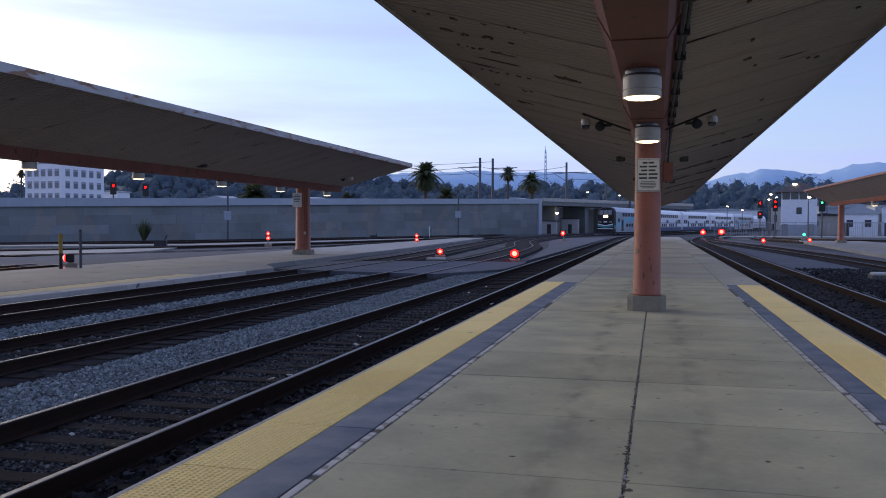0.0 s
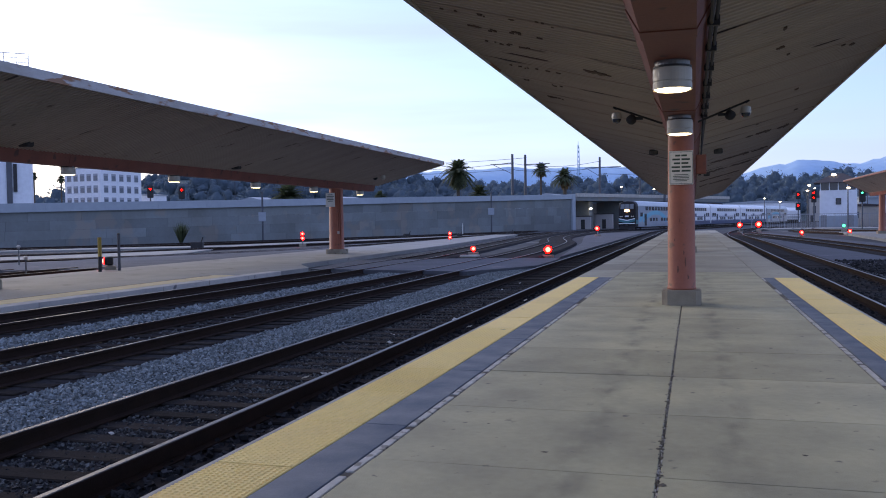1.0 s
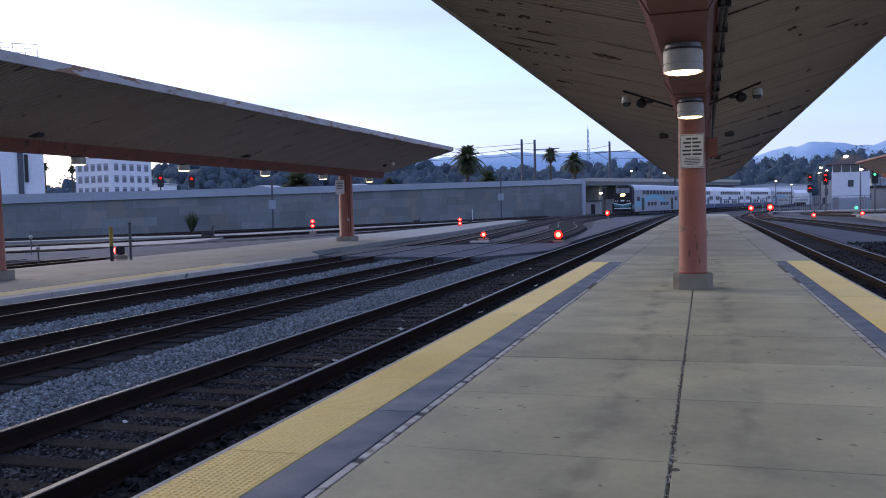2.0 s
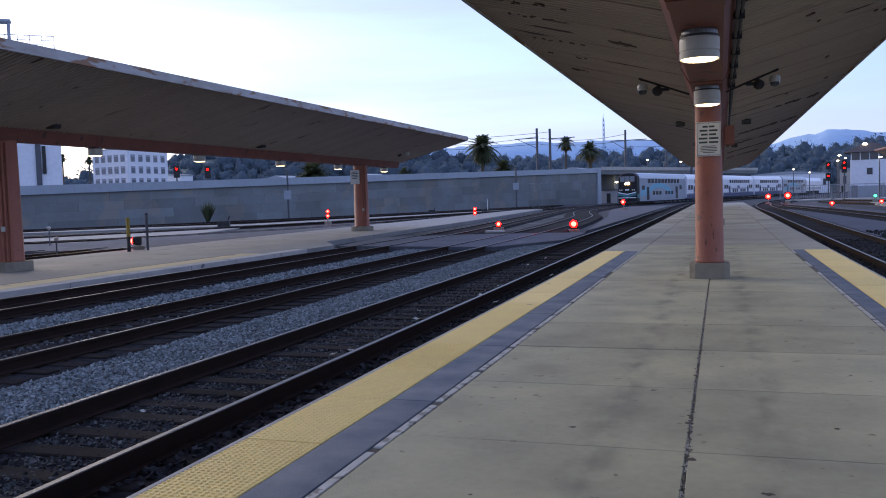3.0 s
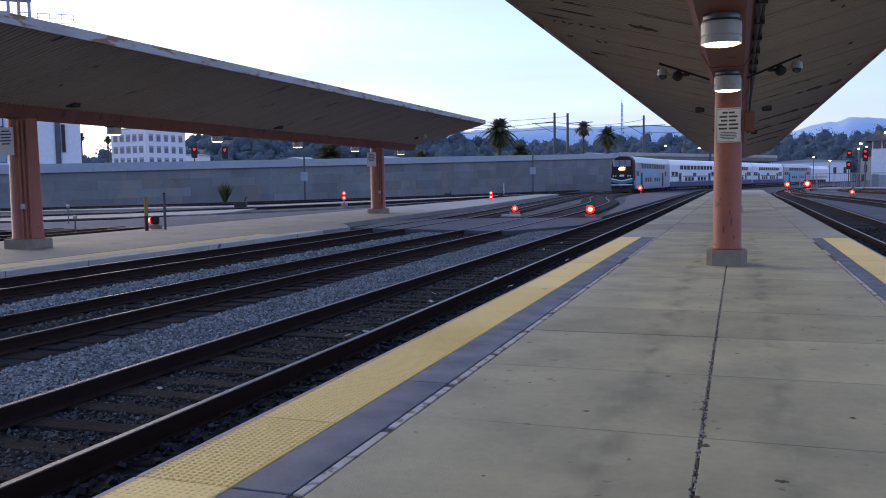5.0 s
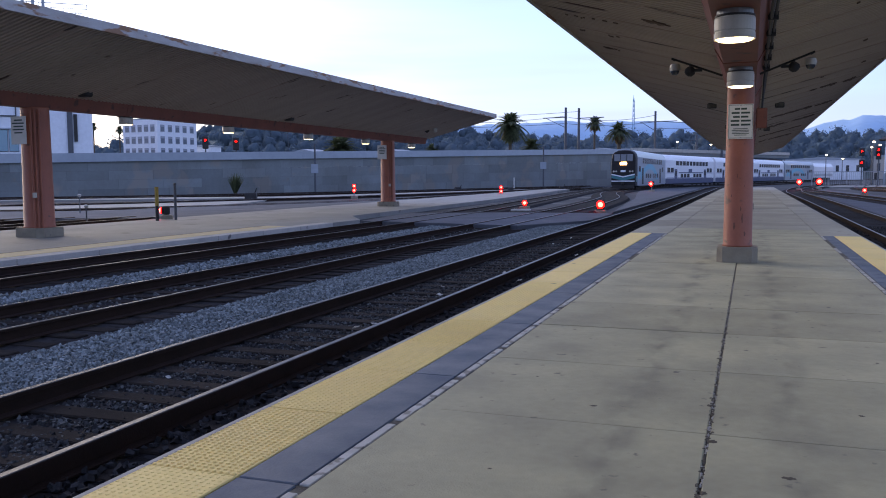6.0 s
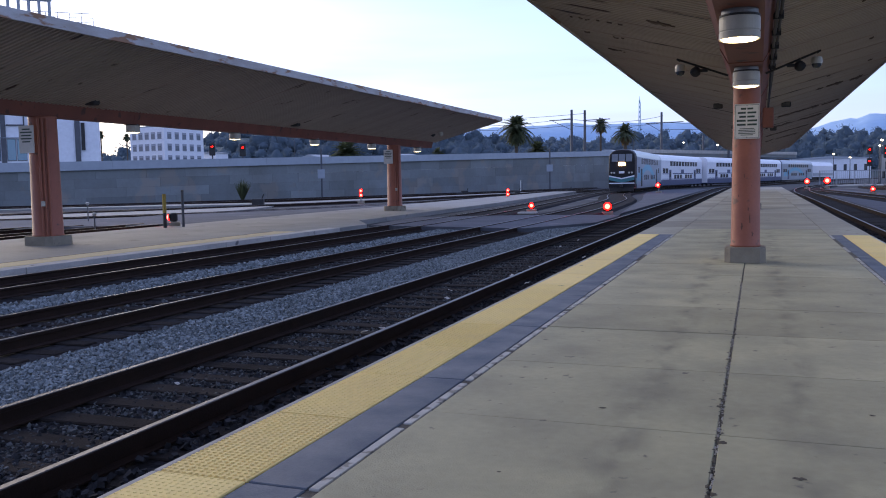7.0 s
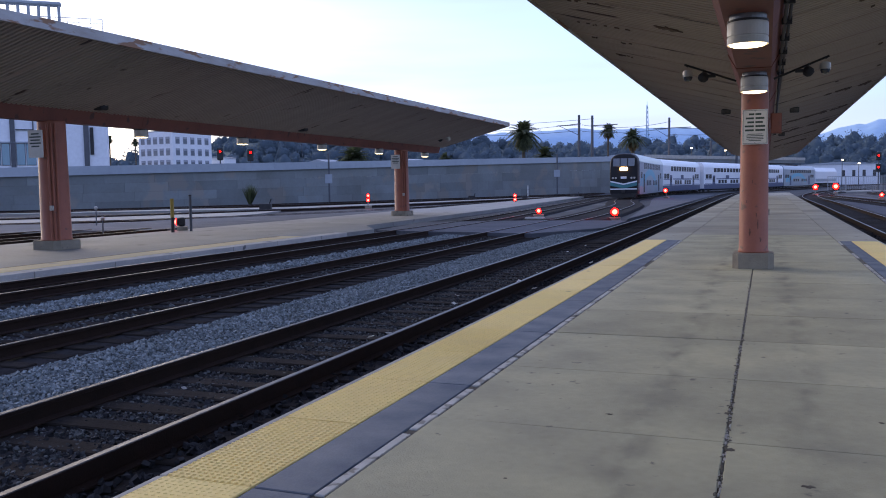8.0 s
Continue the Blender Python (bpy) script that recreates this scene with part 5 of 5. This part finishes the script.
line_pole(-38.4, 187, 16.4, [(14.2, -5.0, 0.3)])
line_pole(-35.6, 187.5, 16.2, [(14.0, -0.3, 5.5)])
line_pole(-22.3, 217, 17.2, [(14.6, -3.8, 5.2)])
line_pole(-13.2, 230, 11.8, [(10.4, -2, 0.2)])
line_pole(-6.2, 205, 12.0, [(10.8, -0.2, 2.4)])
line_pole(-3.0, 190, 10.8, [])
wires = thing("overhead_wires", "sagging overhead wires between line poles", "wires")
for z, x0, x1, sag, y in ((14.6, -75, -38, 1.0, 187), (14.3, -38, -19, 0.9, 188), (13.1, -19, -3, 0.5, 190), (13.0, -75, -38, 0.4, 187.6), (12.9, -38, -19, 0.5, 188.6), (11.6, -19, -3, 0.3, 190), (15.4, -75, -35, 0.5, 186)):
    bm = bmesh.new()
    pts = [(x0 + (x1 - x0) * i / 12, y, z - sag * (1 - (2 * i / 12 - 1) ** 2)) for i in range(13)]
    rings = [[bm.verts.new((px, py + 0.045 * math.cos(q * math.pi / 2), pz + 0.045 * math.sin(q * math.pi / 2))) for q in range(4)] for px, py, pz in pts]
    for ra, rb_ in zip(rings, rings[1:]):
        for q in range(4):
            bm.faces.new((ra[q], ra[(q + 1) % 4], rb_[(q + 1) % 4], rb_[q]))
    part("wire", bm, M["pole"], wires)


def street_lamp(x, y, z, lit=True, label="street lamp with a glowing warm head"):
    s = thing("street_lamp", label, "street lamp", pose(x, y, 0), group="street lamps")
    part("pole", tube(bmesh.new(), (0, 0, GROUND_Z), (0, 0, z), 0.12, 8, 0.07), M["pole"], s)
    h = part("head", boxed((-0.1, -0.9, z - 0.1), (0.1, 0.1, z + 0.1), 0.03), M["pole"], s)
    part("lamp", lathe(bmesh.new(), [(0.14, z - 0.3), (0.3, z - 0.2), (0.18, z - 0.08)], 12, pose(0, -0.6, 0)), M["glow_far"] if lit else M["lamp_white"], h, "glowing lamp")
    return s


def along(az, dist):
    return 0.2 + dist * math.sin(radians(az)), dist * math.cos(radians(az))


for x, y, z in ((-16.8, 215, 9.7), (-9.0, 215, 8.9), (10.0, 292, 8.4), (17.4, 230, 6.4), (21.8, 238, 5.6), (19.4, 160, 7.05), (19.75, 165, 6.3), (22.45, 140, 5.9), (28.5, 225, 8.5), (34, 190, 7.5), (-86, 320, 20), (-150, 260, 24), (-43, 320, 16.5)):
    street_lamp(x, y, z)
# lamp poles in front of the long wall
for x, y, h in ((-50.6, 94.4, 6.0), (-31.0, 134, 6.6)):
    lp = thing("lamp_pole", "slim dark pole with a small pale sign before the wall", "pole", pose(x, y, GROUND_Z), group="wall poles")
    part("pole", tube(bmesh.new(), (0, 0, 0), (0, 0, h), 0.12), M["pole"], lp)
    part("sign_plate", boxed((-0.5, -0.14, h - 3.6), (0.5, -0.1, h - 2.5), 0.02), M["coping"], lp)

# ---- plants ----
def palm(x, y, z0, height, crown, label, dry, seed, width=0.3):
    g = random.Random(seed)
    p = thing("palm_tree", label, "palm tree", pose(x, y, z0), group="palm trees")
    part("trunk", lathe(bmesh.new(), [(width * 1.3, 0), (width, height * 0.15), (width * 0.8, height * 0.6), (width * 0.85, height * 0.93), (width * 1.3, height)], 12), M["trunk"], p)
    for kind in range(2):
        bm = bmesh.new()
        n = 84 if kind == 0 else 70
        for i in range(n):
            az_ = g.uniform(0, 2 * math.pi)
            lift = g.uniform(-0.3, 1.45) if kind == 0 else g.uniform(-1.35, -0.5)
            ln = crown * g.uniform(0.8, 1.1) * (1.0 if kind == 0 else 0.62)
            pts = []
            for k in range(7):
                t = k / 6
                r = ln * t * math.cos(lift) + 0.05
                z = height + ln * (math.sin(lift) * t - 0.55 * t * t * (0.6 + 0.4 * math.cos(lift)))
                pts.append(Vector((r * math.cos(az_), r * math.sin(az_), z)))
            side = Vector((-math.sin(az_), math.cos(az_), 0))
            for k in range(6):
                a, b = pts[k], pts[k + 1]
                wd = crown * 0.2 * (1 - (k / 6) ** 2) + 0.05
                for s in (-1, 1):
                    for j in (0.15, 0.5, 0.85):
                        c = a.lerp(b, j)
                        tip = c + side * s * wd + (b - a) * 0.7 + Vector((0, 0, -0.25 * wd))
                        q = (b - a) * 0.22
                        vs = [bm.verts.new(c - q), bm.verts.new(c + q), bm.verts.new(tip)]
                        bm.faces.new(vs)
                vs = [bm.verts.new(a - side * 0.03), bm.verts.new(a + side * 0.03), bm.verts.new(b)]
                bm.faces.new(vs)
        part("crown" if kind == 0 else "dead_fronds", bm, M["frond"] if kind == 0 or not dry else M["frond_dry"], p, "" if kind == 0 else "drooping old fronds")
    return p


palm(-44.7, 164, 2.0, 9.6, 4.0, "dark fan palm with a wide drooping crown", False, 3, 0.4)
palm(-41.9, 170, 2.0, 5.2, 3.0, "low bushy palm beside a taller one", False, 4, 0.4)
palm(-35.5, 207, 0, 14.2, 2.5, "slender palm with a small round crown", True, 5, 0.3)
palm(-26.9, 188, 0, 11.2, 3.0, "stout palm with yellowing lower fronds", True, 6, 0.45)
palm(-76, 152, 2, 5.0, 4.6, "broad low palm behind the long wall", False, 8, 0.5)
for k, (az_, h_) in enumerate(((-42.6, 18.5), (-41.9, 20.0), (-40.4, 19.0))):
    palm(0.2 + 330 * math.sin(radians(az_)), 330 * math.cos(radians(az_)), 0, h_, 1.9, "slender far palm standing above dark trees", False, 40 + k, 0.3)
palm(-56, 150, 2, 4.6, 1.6, "small palm behind the long wall", False, 9, 0.3)


bush = thing("bush", "spiky dark green shrub at the foot of the wall", "bush", pose(-52.2, 79.3, GROUND_Z))
bm = bmesh.new()
g = random.Random(14)
for i in range(120):
    a, t = g.uniform(0, 2 * math.pi), g.uniform(0, 0.55)
    tip = Vector((math.sin(t) * math.cos(a), math.sin(t) * math.sin(a), math.cos(t))) * g.uniform(1.6, 2.7)
    sd = Vector((-math.sin(a), math.cos(a), 0)) * 0.12
    bm.faces.new([bm.verts.new(tip * 0.05 + sd), bm.verts.new(tip * 0.05 - sd), bm.verts.new(tip)])
part("leaves", bm, M["frond"], bush)
part("stem", tube(bmesh.new(), (0, 0, -0.1), (0, 0, 0.5), 0.15), M["trunk"], bush)


# ---- distant buildings ----
def windowed_block(name, label, corner, u1, u2, len1, len2, z0, z1, cols1, cols2, rows, mat, size=(1.5, 1.5), group=""):
    """A block with two visible faces from one corner, and recessed framed windows in rows on both."""
    b = thing(name, label, "building", group=group)
    c, u1, u2 = Vector((*corner, 0)), Vector((*u1, 0)).normalized(), Vector((*u2, 0)).normalized()
    pts = [c, c + u2 * len2, c + u1 * len1 + u2 * len2, c + u1 * len1]
    part("wall", slab_outline(bmesh.new(), [(p.x, p.y) for p in pts], z0, z1), mat, b)
    part("roof", slab_outline(bmesh.new(), [(p.x + (0.2 if i in (0, 1) else -0.2), p.y) for i, p in enumerate(pts)], z1, z1 + 0.35), M["coping"], b)
    for u, other, length, cols in ((u1, u2, len1, cols1), (u2, u1, len2, cols2)):
        if not cols:
            continue
        sp = length / (cols + 0.4)
        m0 = Matrix(((u.x, other.x, 0, 0), (u.y, other.y, 0, 0), (0, 0, 1, 0), (0, 0, 0, 1)))
        for r in range(rows):
            zc = z1 - 2.3 - r * 3.1
            for k in range(cols):
                s = sp * (k + 0.7)
                m = Matrix.Translation(c + u * s) @ m0
                w = part("window", boxed((-size[0] / 2, -0.06, zc - size[1] / 2), (size[0] / 2, 0.1, zc + size[1] / 2), 0, m), M["window_pale"], b)
                part("pane", boxed((-size[0] / 2 + 0.15, -0.08, zc - size[1] / 2 + 0.12), (size[0] / 2 - 0.15, 0.0, zc + size[1] / 2 - 0.55), 0, m), M["office_glass"], w)
    return b


windowed_block("office_building", "white office block with rows of square windows", (-148.35, 188.9), (-0.993, 0.123), (0.123, 0.993), 12.5, 14.8, GROUND_Z, 17.0, 5, 5, 5, M["white_wall"], (1.5, 1.9))
# tall white block behind the western canopy
tall = windowed_block("tall_building", "tall plain white building with a railed roof", (-114.8, 127.67), (-0.75, -0.66), (-0.66, 0.75), 40, 20, GROUND_Z, 30.5, 0, 0, 0, M["white_wall"])
cT, uT, vT = Vector((-114.8, 127.67, 0)), Vector((-0.75, -0.66, 0)), Vector((-0.66, 0.75, 0))
mT = Matrix.Translation(cT) @ Matrix(((uT.x, vT.x, 0, 0), (uT.y, vT.y, 0, 0), (0, 0, 1, 0), (0, 0, 0, 1)))
for s0, s1, z0, z1, mat in ((3.2, 4.1, 6, 13.6, "pole"), (2.4, 3.0, 8.2, 13.2, "dark"), (15.5, 16.3, 3, 17, "pole"), (11.6, 18.0, 10.3, 10.55, "coping"), (12.4, 15.4, 12.6, 12.8, "pole"), (12.4, 12.6, 12.6, 17, "pole")):
    part("downpipe" if s1 - s0 < 1 else "ledge", boxed((s0, -0.3, z0), (s1, 0.1, z1), 0, mT), M[mat], tall)
for s0, s1 in ((12.2, 13.8), (13.95, 15.4), (16.45, 17.8), (17.95, 19.4), (21, 23), (23.2, 25.2)):
    wt = part("window", boxed((s0, -0.1, 6.3), (s1, 0.1, 10.25), 0, mT), M["pole"], tall)
    part("pane", boxed((s0 + 0.08, -0.14, 6.4), (s1 - 0.08, 0.0, 10.15), 0, mT), M["blue_glass"], wt)
rl = part("roof_railing", tube(bmesh.new(), mT @ Vector((0, 1, 33.2)), mT @ Vector((16, 1, 33.2)), 0.07, 6), M["coping"], tall)
for z in (31.6, 32.4):
    part("rail_bar", tube(bmesh.new(), mT @ Vector((0, 1, z)), mT @ Vector((16, 1, z)), 0.05, 6), M["coping"], rl)
for i in range(9):
    part("rail_post", tube(bmesh.new(), mT @ Vector((i * 2, 1, 30.5)), mT @ Vector((i * 2, 1, 33.2)), 0.06, 6), M["coping"], rl)
vt = part("roof_tank_frame", boxed((7, 2, 35.5), (22, 4, 36.2), 0.2, mT), M["coping"], tall, "pale roof equipment on legs")
for i in range(9):
    part("leg", tube(bmesh.new(), mT @ Vector((7.4 + i * 1.7, 2.5, 30.5)), mT @ Vector((7.4 + i * 1.7, 2.5, 35.6)), 0.28, 8), M["coping"], vt)

# white signal tower with a dark hipped roof
tw = thing("signal_tower", "white two-storey rail tower with dark hipped roof", "building", pose(24.6, 163.5, 0, 0, 0, -8))
part("wall", boxed((-2.95, -3, GROUND_Z), (2.95, 4, 6.0), 0.03), M["white_wall"], tw)
part("lower_wall", boxed((-3.05, -3.15, GROUND_Z), (3.05, 4, 1.6), 0.03), M["coping"], tw)
part("glazed_storey", boxed((-2.8, -2.8, 6.0), (2.8, 3.8, 7.3), 0.02), M["glass"], tw, "band of dark control room windows")
for x in (-2.8, -1.4, 0, 1.4, 2.8):
    part("mullion", boxed((x - 0.08, -2.9, 6.0), (x + 0.08, -2.75, 7.3)), M["white_wall"], tw)
bm = bmesh.new()
lo = [bm.verts.new(p) for p in ((-3.9, -4, 7.3), (3.9, -4, 7.3), (3.9, 5, 7.3), (-3.9, 5, 7.3))]
hi = [bm.verts.new(p) for p in ((-0.8, 0.2, 9.0), (0.8, 0.2, 9.0), (0.8, 0.8, 9.0), (-0.8, 0.8, 9.0))]
bm.faces.new(lo[::-1])
bm.faces.new(hi)
for i in range(4):
    bm.faces.new((lo[i], lo[(i + 1) % 4], hi[(i + 1) % 4], hi[i]))
part("roof", bm, M["roof_dark"], tw)
part("roof_lamp", lathe(bmesh.new(), [(0.15, 8.9), (0.42, 9.05), (0.42, 9.2), (0.2, 9.3)], 12, pose(-0.7, -0.6, -0.35)), M["glow_far"], tw, "lit lamp on the tower roof")
wdw = part("window", boxed((-0.4, -3.08, 3.5), (0.45, -2.95, 4.6)), M["dark"], tw)
part("pane", boxed((-0.3, -3.1, 3.6), (0.35, -3.0, 4.5)), M["glass"], wdw)
for x in (-2.3, 1.9):
    part("door", boxed((x - 0.5, -3.2, GROUND_Z), (x + 0.5, -3.1, 1.7), 0.02), M["grey_metal"], tw)


def shed(x, y, w, d, h, rise, mat, roof, seed, label):
    g = random.Random(seed)
    s = thing("shed", label, "building", pose(x, y, 0, 0, 0, g.uniform(-15, 15)), group="far sheds")
    part("wall", boxed((-w / 2, -d / 2, GROUND_Z), (w / 2, d / 2, h), 0.02), mat, s)
    bm = bmesh.new()
    prism(bm, [(-w / 2 - 0.3, h), (w / 2 + 0.3, h), (w / 2 + 0.3, h + 0.2), (0, h + rise), (-w / 2 - 0.3, h + 0.2)], -d / 2 - 0.3, d / 2 + 0.3)
    part("roof", bm, roof, s)
    n = max(2, int(w / 3))
    for i in range(n):
        xx = -w / 2 + w * (i + 0.5) / n
        if g.random() < 0.75:
            part("window", boxed((xx - 0.5, -d / 2 - 0.05, h * 0.35), (xx + 0.5, -d / 2 + 0.05, h * 0.7), 0.01), M["glass"], s)
    part("door", boxed((-w / 2 + 0.4, -d / 2 - 0.06, GROUND_Z), (-w / 2 + 1.3, -d / 2 + 0.02, 1.9), 0.01), M["dark"], s)
    return s


shed(-149.6, 212.4, 6, 6, 10.4, 0.5, M["white_wall"], M["coping"], 34, "small white block beside the office building")
shed(33.5, 158, 5.5, 6, 3.4, 1.6, M["white_wall"], M["coping"], 31, "small white gabled shed beside the tower")
shed(42, 160, 9, 6, 4.6, 0.6, M["white_wall"], M["coping"], 32, "white flat-roofed building beside the tracks")
shed(29.8, 172, 6, 5, 3.2, 0.5, M["cream"], M["roof_dark"], 33, "low cream building behind the tower")
shed(24, 335, 26, 8, 6.6, 1.0, M["white_wall"], M["coping"], 44, "long pale warehouse beyond the yard")
shed(50, 330, 20, 8, 7.4, 1.4, M["cream"], M["coping"], 45, "pale gabled warehouse beyond the yard")
shed(7, 352, 18, 8, 6.2, 1.2, M["cream"], M["roof_dark"], 46, "cream building with a dark roof beyond the train")
sg = random.Random(77)
for i in range(26):
    az_, dist = sg.uniform(-3.5, 19), sg.uniform(225, 400)
    x, y = along(az_, dist)
    if abs(x - (1.8 + (y - 195) * 0.31)) < 16 or (az_ < 7.5 and dist < 330):
        continue
    shed(x, y, sg.uniform(10, 24), sg.uniform(6, 10), sg.uniform(3.0, 6.5) + (dist - 225) * 0.012, sg.uniform(0.4, 2.2), sg.choice((M["white_wall"], M["cream"], M["cream"], M["coping"])), sg.choice((M["roof_dark"], M["coping"], M["roof_dark"])), 100 + i, "low distant building at the foot of the hill")
for i in range(16):
    az_, dist = sg.uniform(-44, -8), sg.uniform(230, 380)
    x, y = along(az_, dist)
    shed(x, y, sg.uniform(9, 18), sg.uniform(6, 10), sg.uniform(5.0, 7.5) + (dist - 230) * 0.03, sg.uniform(0.4, 2.2), sg.choice((M["white_wall"], M["cream"], M["cream"])), sg.choice((M["roof_dark"], M["coping"])), 200 + i, "low distant building behind the long wall")
# chain-link fence and low wall right of the yard
fence = thing("fence", "grey mesh fence along the far side of the yard", "fence")
for i in range(24):
    x = 9.5 + i * 2.6
    part("post", tube(bmesh.new(), (x, 152 + i * 0.15, GROUND_Z), (x, 152 + i * 0.15, 2.0), 0.05, 6), M["mesh_grey"], fence)
    if i < 23:
        for k in range(9):
            part("picket", boxed((x + 0.15 + k * 0.28, 152 + i * 0.15, GROUND_Z + 0.1), (x + 0.18 + k * 0.28, 152.04 + i * 0.15, 1.9)), M["mesh_grey"], fence)
        part("rail_bar", boxed((x, 152 + i * 0.15, 1.85), (x + 2.6, 152.05 + i * 0.15, 1.95)), M["mesh_grey"], fence)
east_yard = part("pavement_east_yard", slab_outline(bmesh.new(), [(9, 134), (70, 138), (74, 152), (11, 150)], GROUND_Z - 0.2, -0.28), M["slab_far"])
tagged(east_yard, "pale concrete strip before the mesh fence", "pavement", kind="structure")


# ---- hills, woods, mountains ----
def ridge(name, dist, height, az0, az1, step, mat, label, depth, seed, rough):
    v, fcs = [], []
    n = int((az1 - az0) / step) + 1
    rings = ((0.0, -2.0), (0.35, 0.42), (0.7, 0.8), (1.0, 1.0), (1.4, 0.6), (2.2, -2.0))
    for i in range(n):
        a = az0 + i * step
        h = height(a)
        for f, k in rings:
            d = dist + depth * f
            jig = rough * noise.noise(Vector((a * 0.35, f * 3, seed))) + rough * 0.4 * noise.noise(Vector((a * 1.7, f * 5, seed)))
            z = -2.0 if k < 0 else max(-2.0, h * k + jig * k)
            v.append((*along(a, d), z))
    m = len(rings)
    for i in range(n - 1):
        for j in range(m - 1):
            a = i * m + j
            fcs.append((a, a + 1, a + m + 1, a + m))
    ob = mesh_from(name, v, fcs, mat)
    for p in ob.data.polygons:
        p.use_smooth = True
    return tagged(ob, label, "hill", kind="structure")


def mountain_height(a):
    base = np.interp(a, [-70, -50, -25, -20, -15, -11, -7, -3, 1, 3.3, 6.3, 9, 13, 20, 40], [60, 90, 170, 215, 245, 238, 232, 215, 175, 185, 246, 212, 262, 290, 260])
    return float(base)


def hill_height(a):
    base = np.interp(a, [-75, -45, -41, -37, -34, -30, -22, -16, -10, -5, 0, 4, 8, 12, 20, 45], [16, 18, 19, 23, 36, 44, 38, 25, 24, 25, 22.5, 24.5, 25, 24, 25, 30])
    return float(base)


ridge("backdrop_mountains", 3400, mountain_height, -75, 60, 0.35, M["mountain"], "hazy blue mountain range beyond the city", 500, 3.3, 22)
ridge("backdrop_hill", 440, hill_height, -80, 60, 0.5, M["hill"], "dark wooded hillside behind the yard", 160, 7.7, 5)


def woods():
    """Crowns of many leaf clumps scattered over the hillside."""
    g = np.random.default_rng(5)
    vs, fs, base = [], [], 0
    ib = bmesh.new()
    bmesh.ops.create_icosphere(ib, subdivisions=2, radius=1.0)
    ico = np.array([v.co[:] for v in ib.verts])
    ico_f = np.array([[v.index for v in f.verts] for f in ib.faces])
    ib.free()
    for i in range(2300):
        a = g.uniform(-72, 30) if i > 300 else g.uniform(-30, 14)
        f = g.uniform(0, 1.0) ** 0.8
        x, y = along(a, 430 + 170 * f)
        h = hill_height(a) * (0.15 + 0.85 * f)
        r = g.uniform(2.0, 4.6) * (1.5 if g.random() < 0.06 else 1)
        tall_ = g.uniform(0.8, 1.6)
        c = np.array((x, y, h + r * 0.5))
        vs.append(c + ico * np.array((r, r, r * tall_)) * g.uniform(0.55, 0.95, (len(ico), 1)))
        fs.append(ico_f + base)
        base += len(ico)
        k = 130
        d = g.normal(size=(k, 3))
        d /= np.linalg.norm(d, axis=1, keepdims=True)
        p = c + d * np.array((r, r, r * tall_)) * g.uniform(0.55, 1.08, (k, 1))
        u, w = g.normal(size=(k, 3)) * r * 0.1, g.normal(size=(k, 3)) * r * 0.1
        vs.append(np.stack([p - u, p + w, p + u], 1).reshape(-1, 3))
        fs.append(np.arange(3 * k).reshape(-1, 3) + base)
        base += 3 * k
    me = bpy.data.meshes.new("far_woods")
    me.from_pydata(np.concatenate(vs).tolist(), [], np.concatenate(fs).tolist())
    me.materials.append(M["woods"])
    me.polygons.foreach_set("use_smooth", [True] * len(me.polygons))
    return tagged(new("far_woods", me), "dark trees covering the distant hillside", "woods", kind="stuff")


woods()
rt = thing("radio_mast", "faint lattice radio mast on the hills", "mast", pose(*along(-7.31, 907), 0))
bm = bmesh.new()
for a in range(3):
    q = (math.cos(a * 2.1) * 2.6, math.sin(a * 2.1) * 2.6)
    tube(bm, (*q, 0), (q[0] * 0.3, q[1] * 0.3, 78), 0.3, 4)
for z in range(10, 78, 5):
    k = 1 - 0.7 * z / 78
    for a in range(3):
        b = a + 1
        tube(bm, (math.cos(a * 2.1) * 2.6 * k, math.sin(a * 2.1) * 2.6 * k, z), (math.cos(b * 2.1) * 2.6 * k, math.sin(b * 2.1) * 2.6 * k, z + 5), 0.2, 4)
# Lattice reuses the mountains' colour, which has the haze in it.
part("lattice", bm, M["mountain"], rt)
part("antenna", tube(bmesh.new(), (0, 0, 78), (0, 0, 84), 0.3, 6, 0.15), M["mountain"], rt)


# ---- what moves: the train rolls in along the curve ----
FRONT = [(0.0, 150.5), (0.5, 147.2), (1.0, 144.4), (1.5, 141.4), (2.5, 134.8), (3.5, 127.0), (4.5, 118.7), (5.5, 109.0), (6.5, 99.8), (7.0, 96.4), (8.0, 91.0)]


def front_s(t):
    ys = np.interp(t, [a for a, _ in FRONT], [b for _, b in FRONT])
    return TRAIN_WAY.s_at_y(ys)


def motions():
    ts = [i * 0.25 for i in range(33)]
    key = [a for a, _ in FRONT]
    fit_ = np.polyfit(key, [front_s(t) for t in key], 5)
    base = {t: float(np.polyval(fit_, t)) for t in ts}
    for i, car in enumerate(train):
        rows = []
        for t in ts:
            s = base[t] + i * (CAR_L + 0.3)
            a, _ = TRAIN_WAY.at(s + 3.6)
            b, _ = TRAIN_WAY.at(s + CAR_L - 3.6)
            d = (b - a).normalized()
            o = a - d * 3.6
            rows.append((t, pose(o.x, o.y, RAIL_Z, 0, 0, math.degrees(math.atan2(d.y, d.x)) - 90)))
        walk(car, rows)
    spin = [i * 0.05 for i in range(161)]
    for wh in cab_wheels:
        x, y, z = wh.location
        walk(wh, [(t, pose(x, y, z, math.degrees((float(np.polyval(fit_, 0)) - float(np.polyval(fit_, t))) / 0.42) % 360)) for t in spin])


motions()
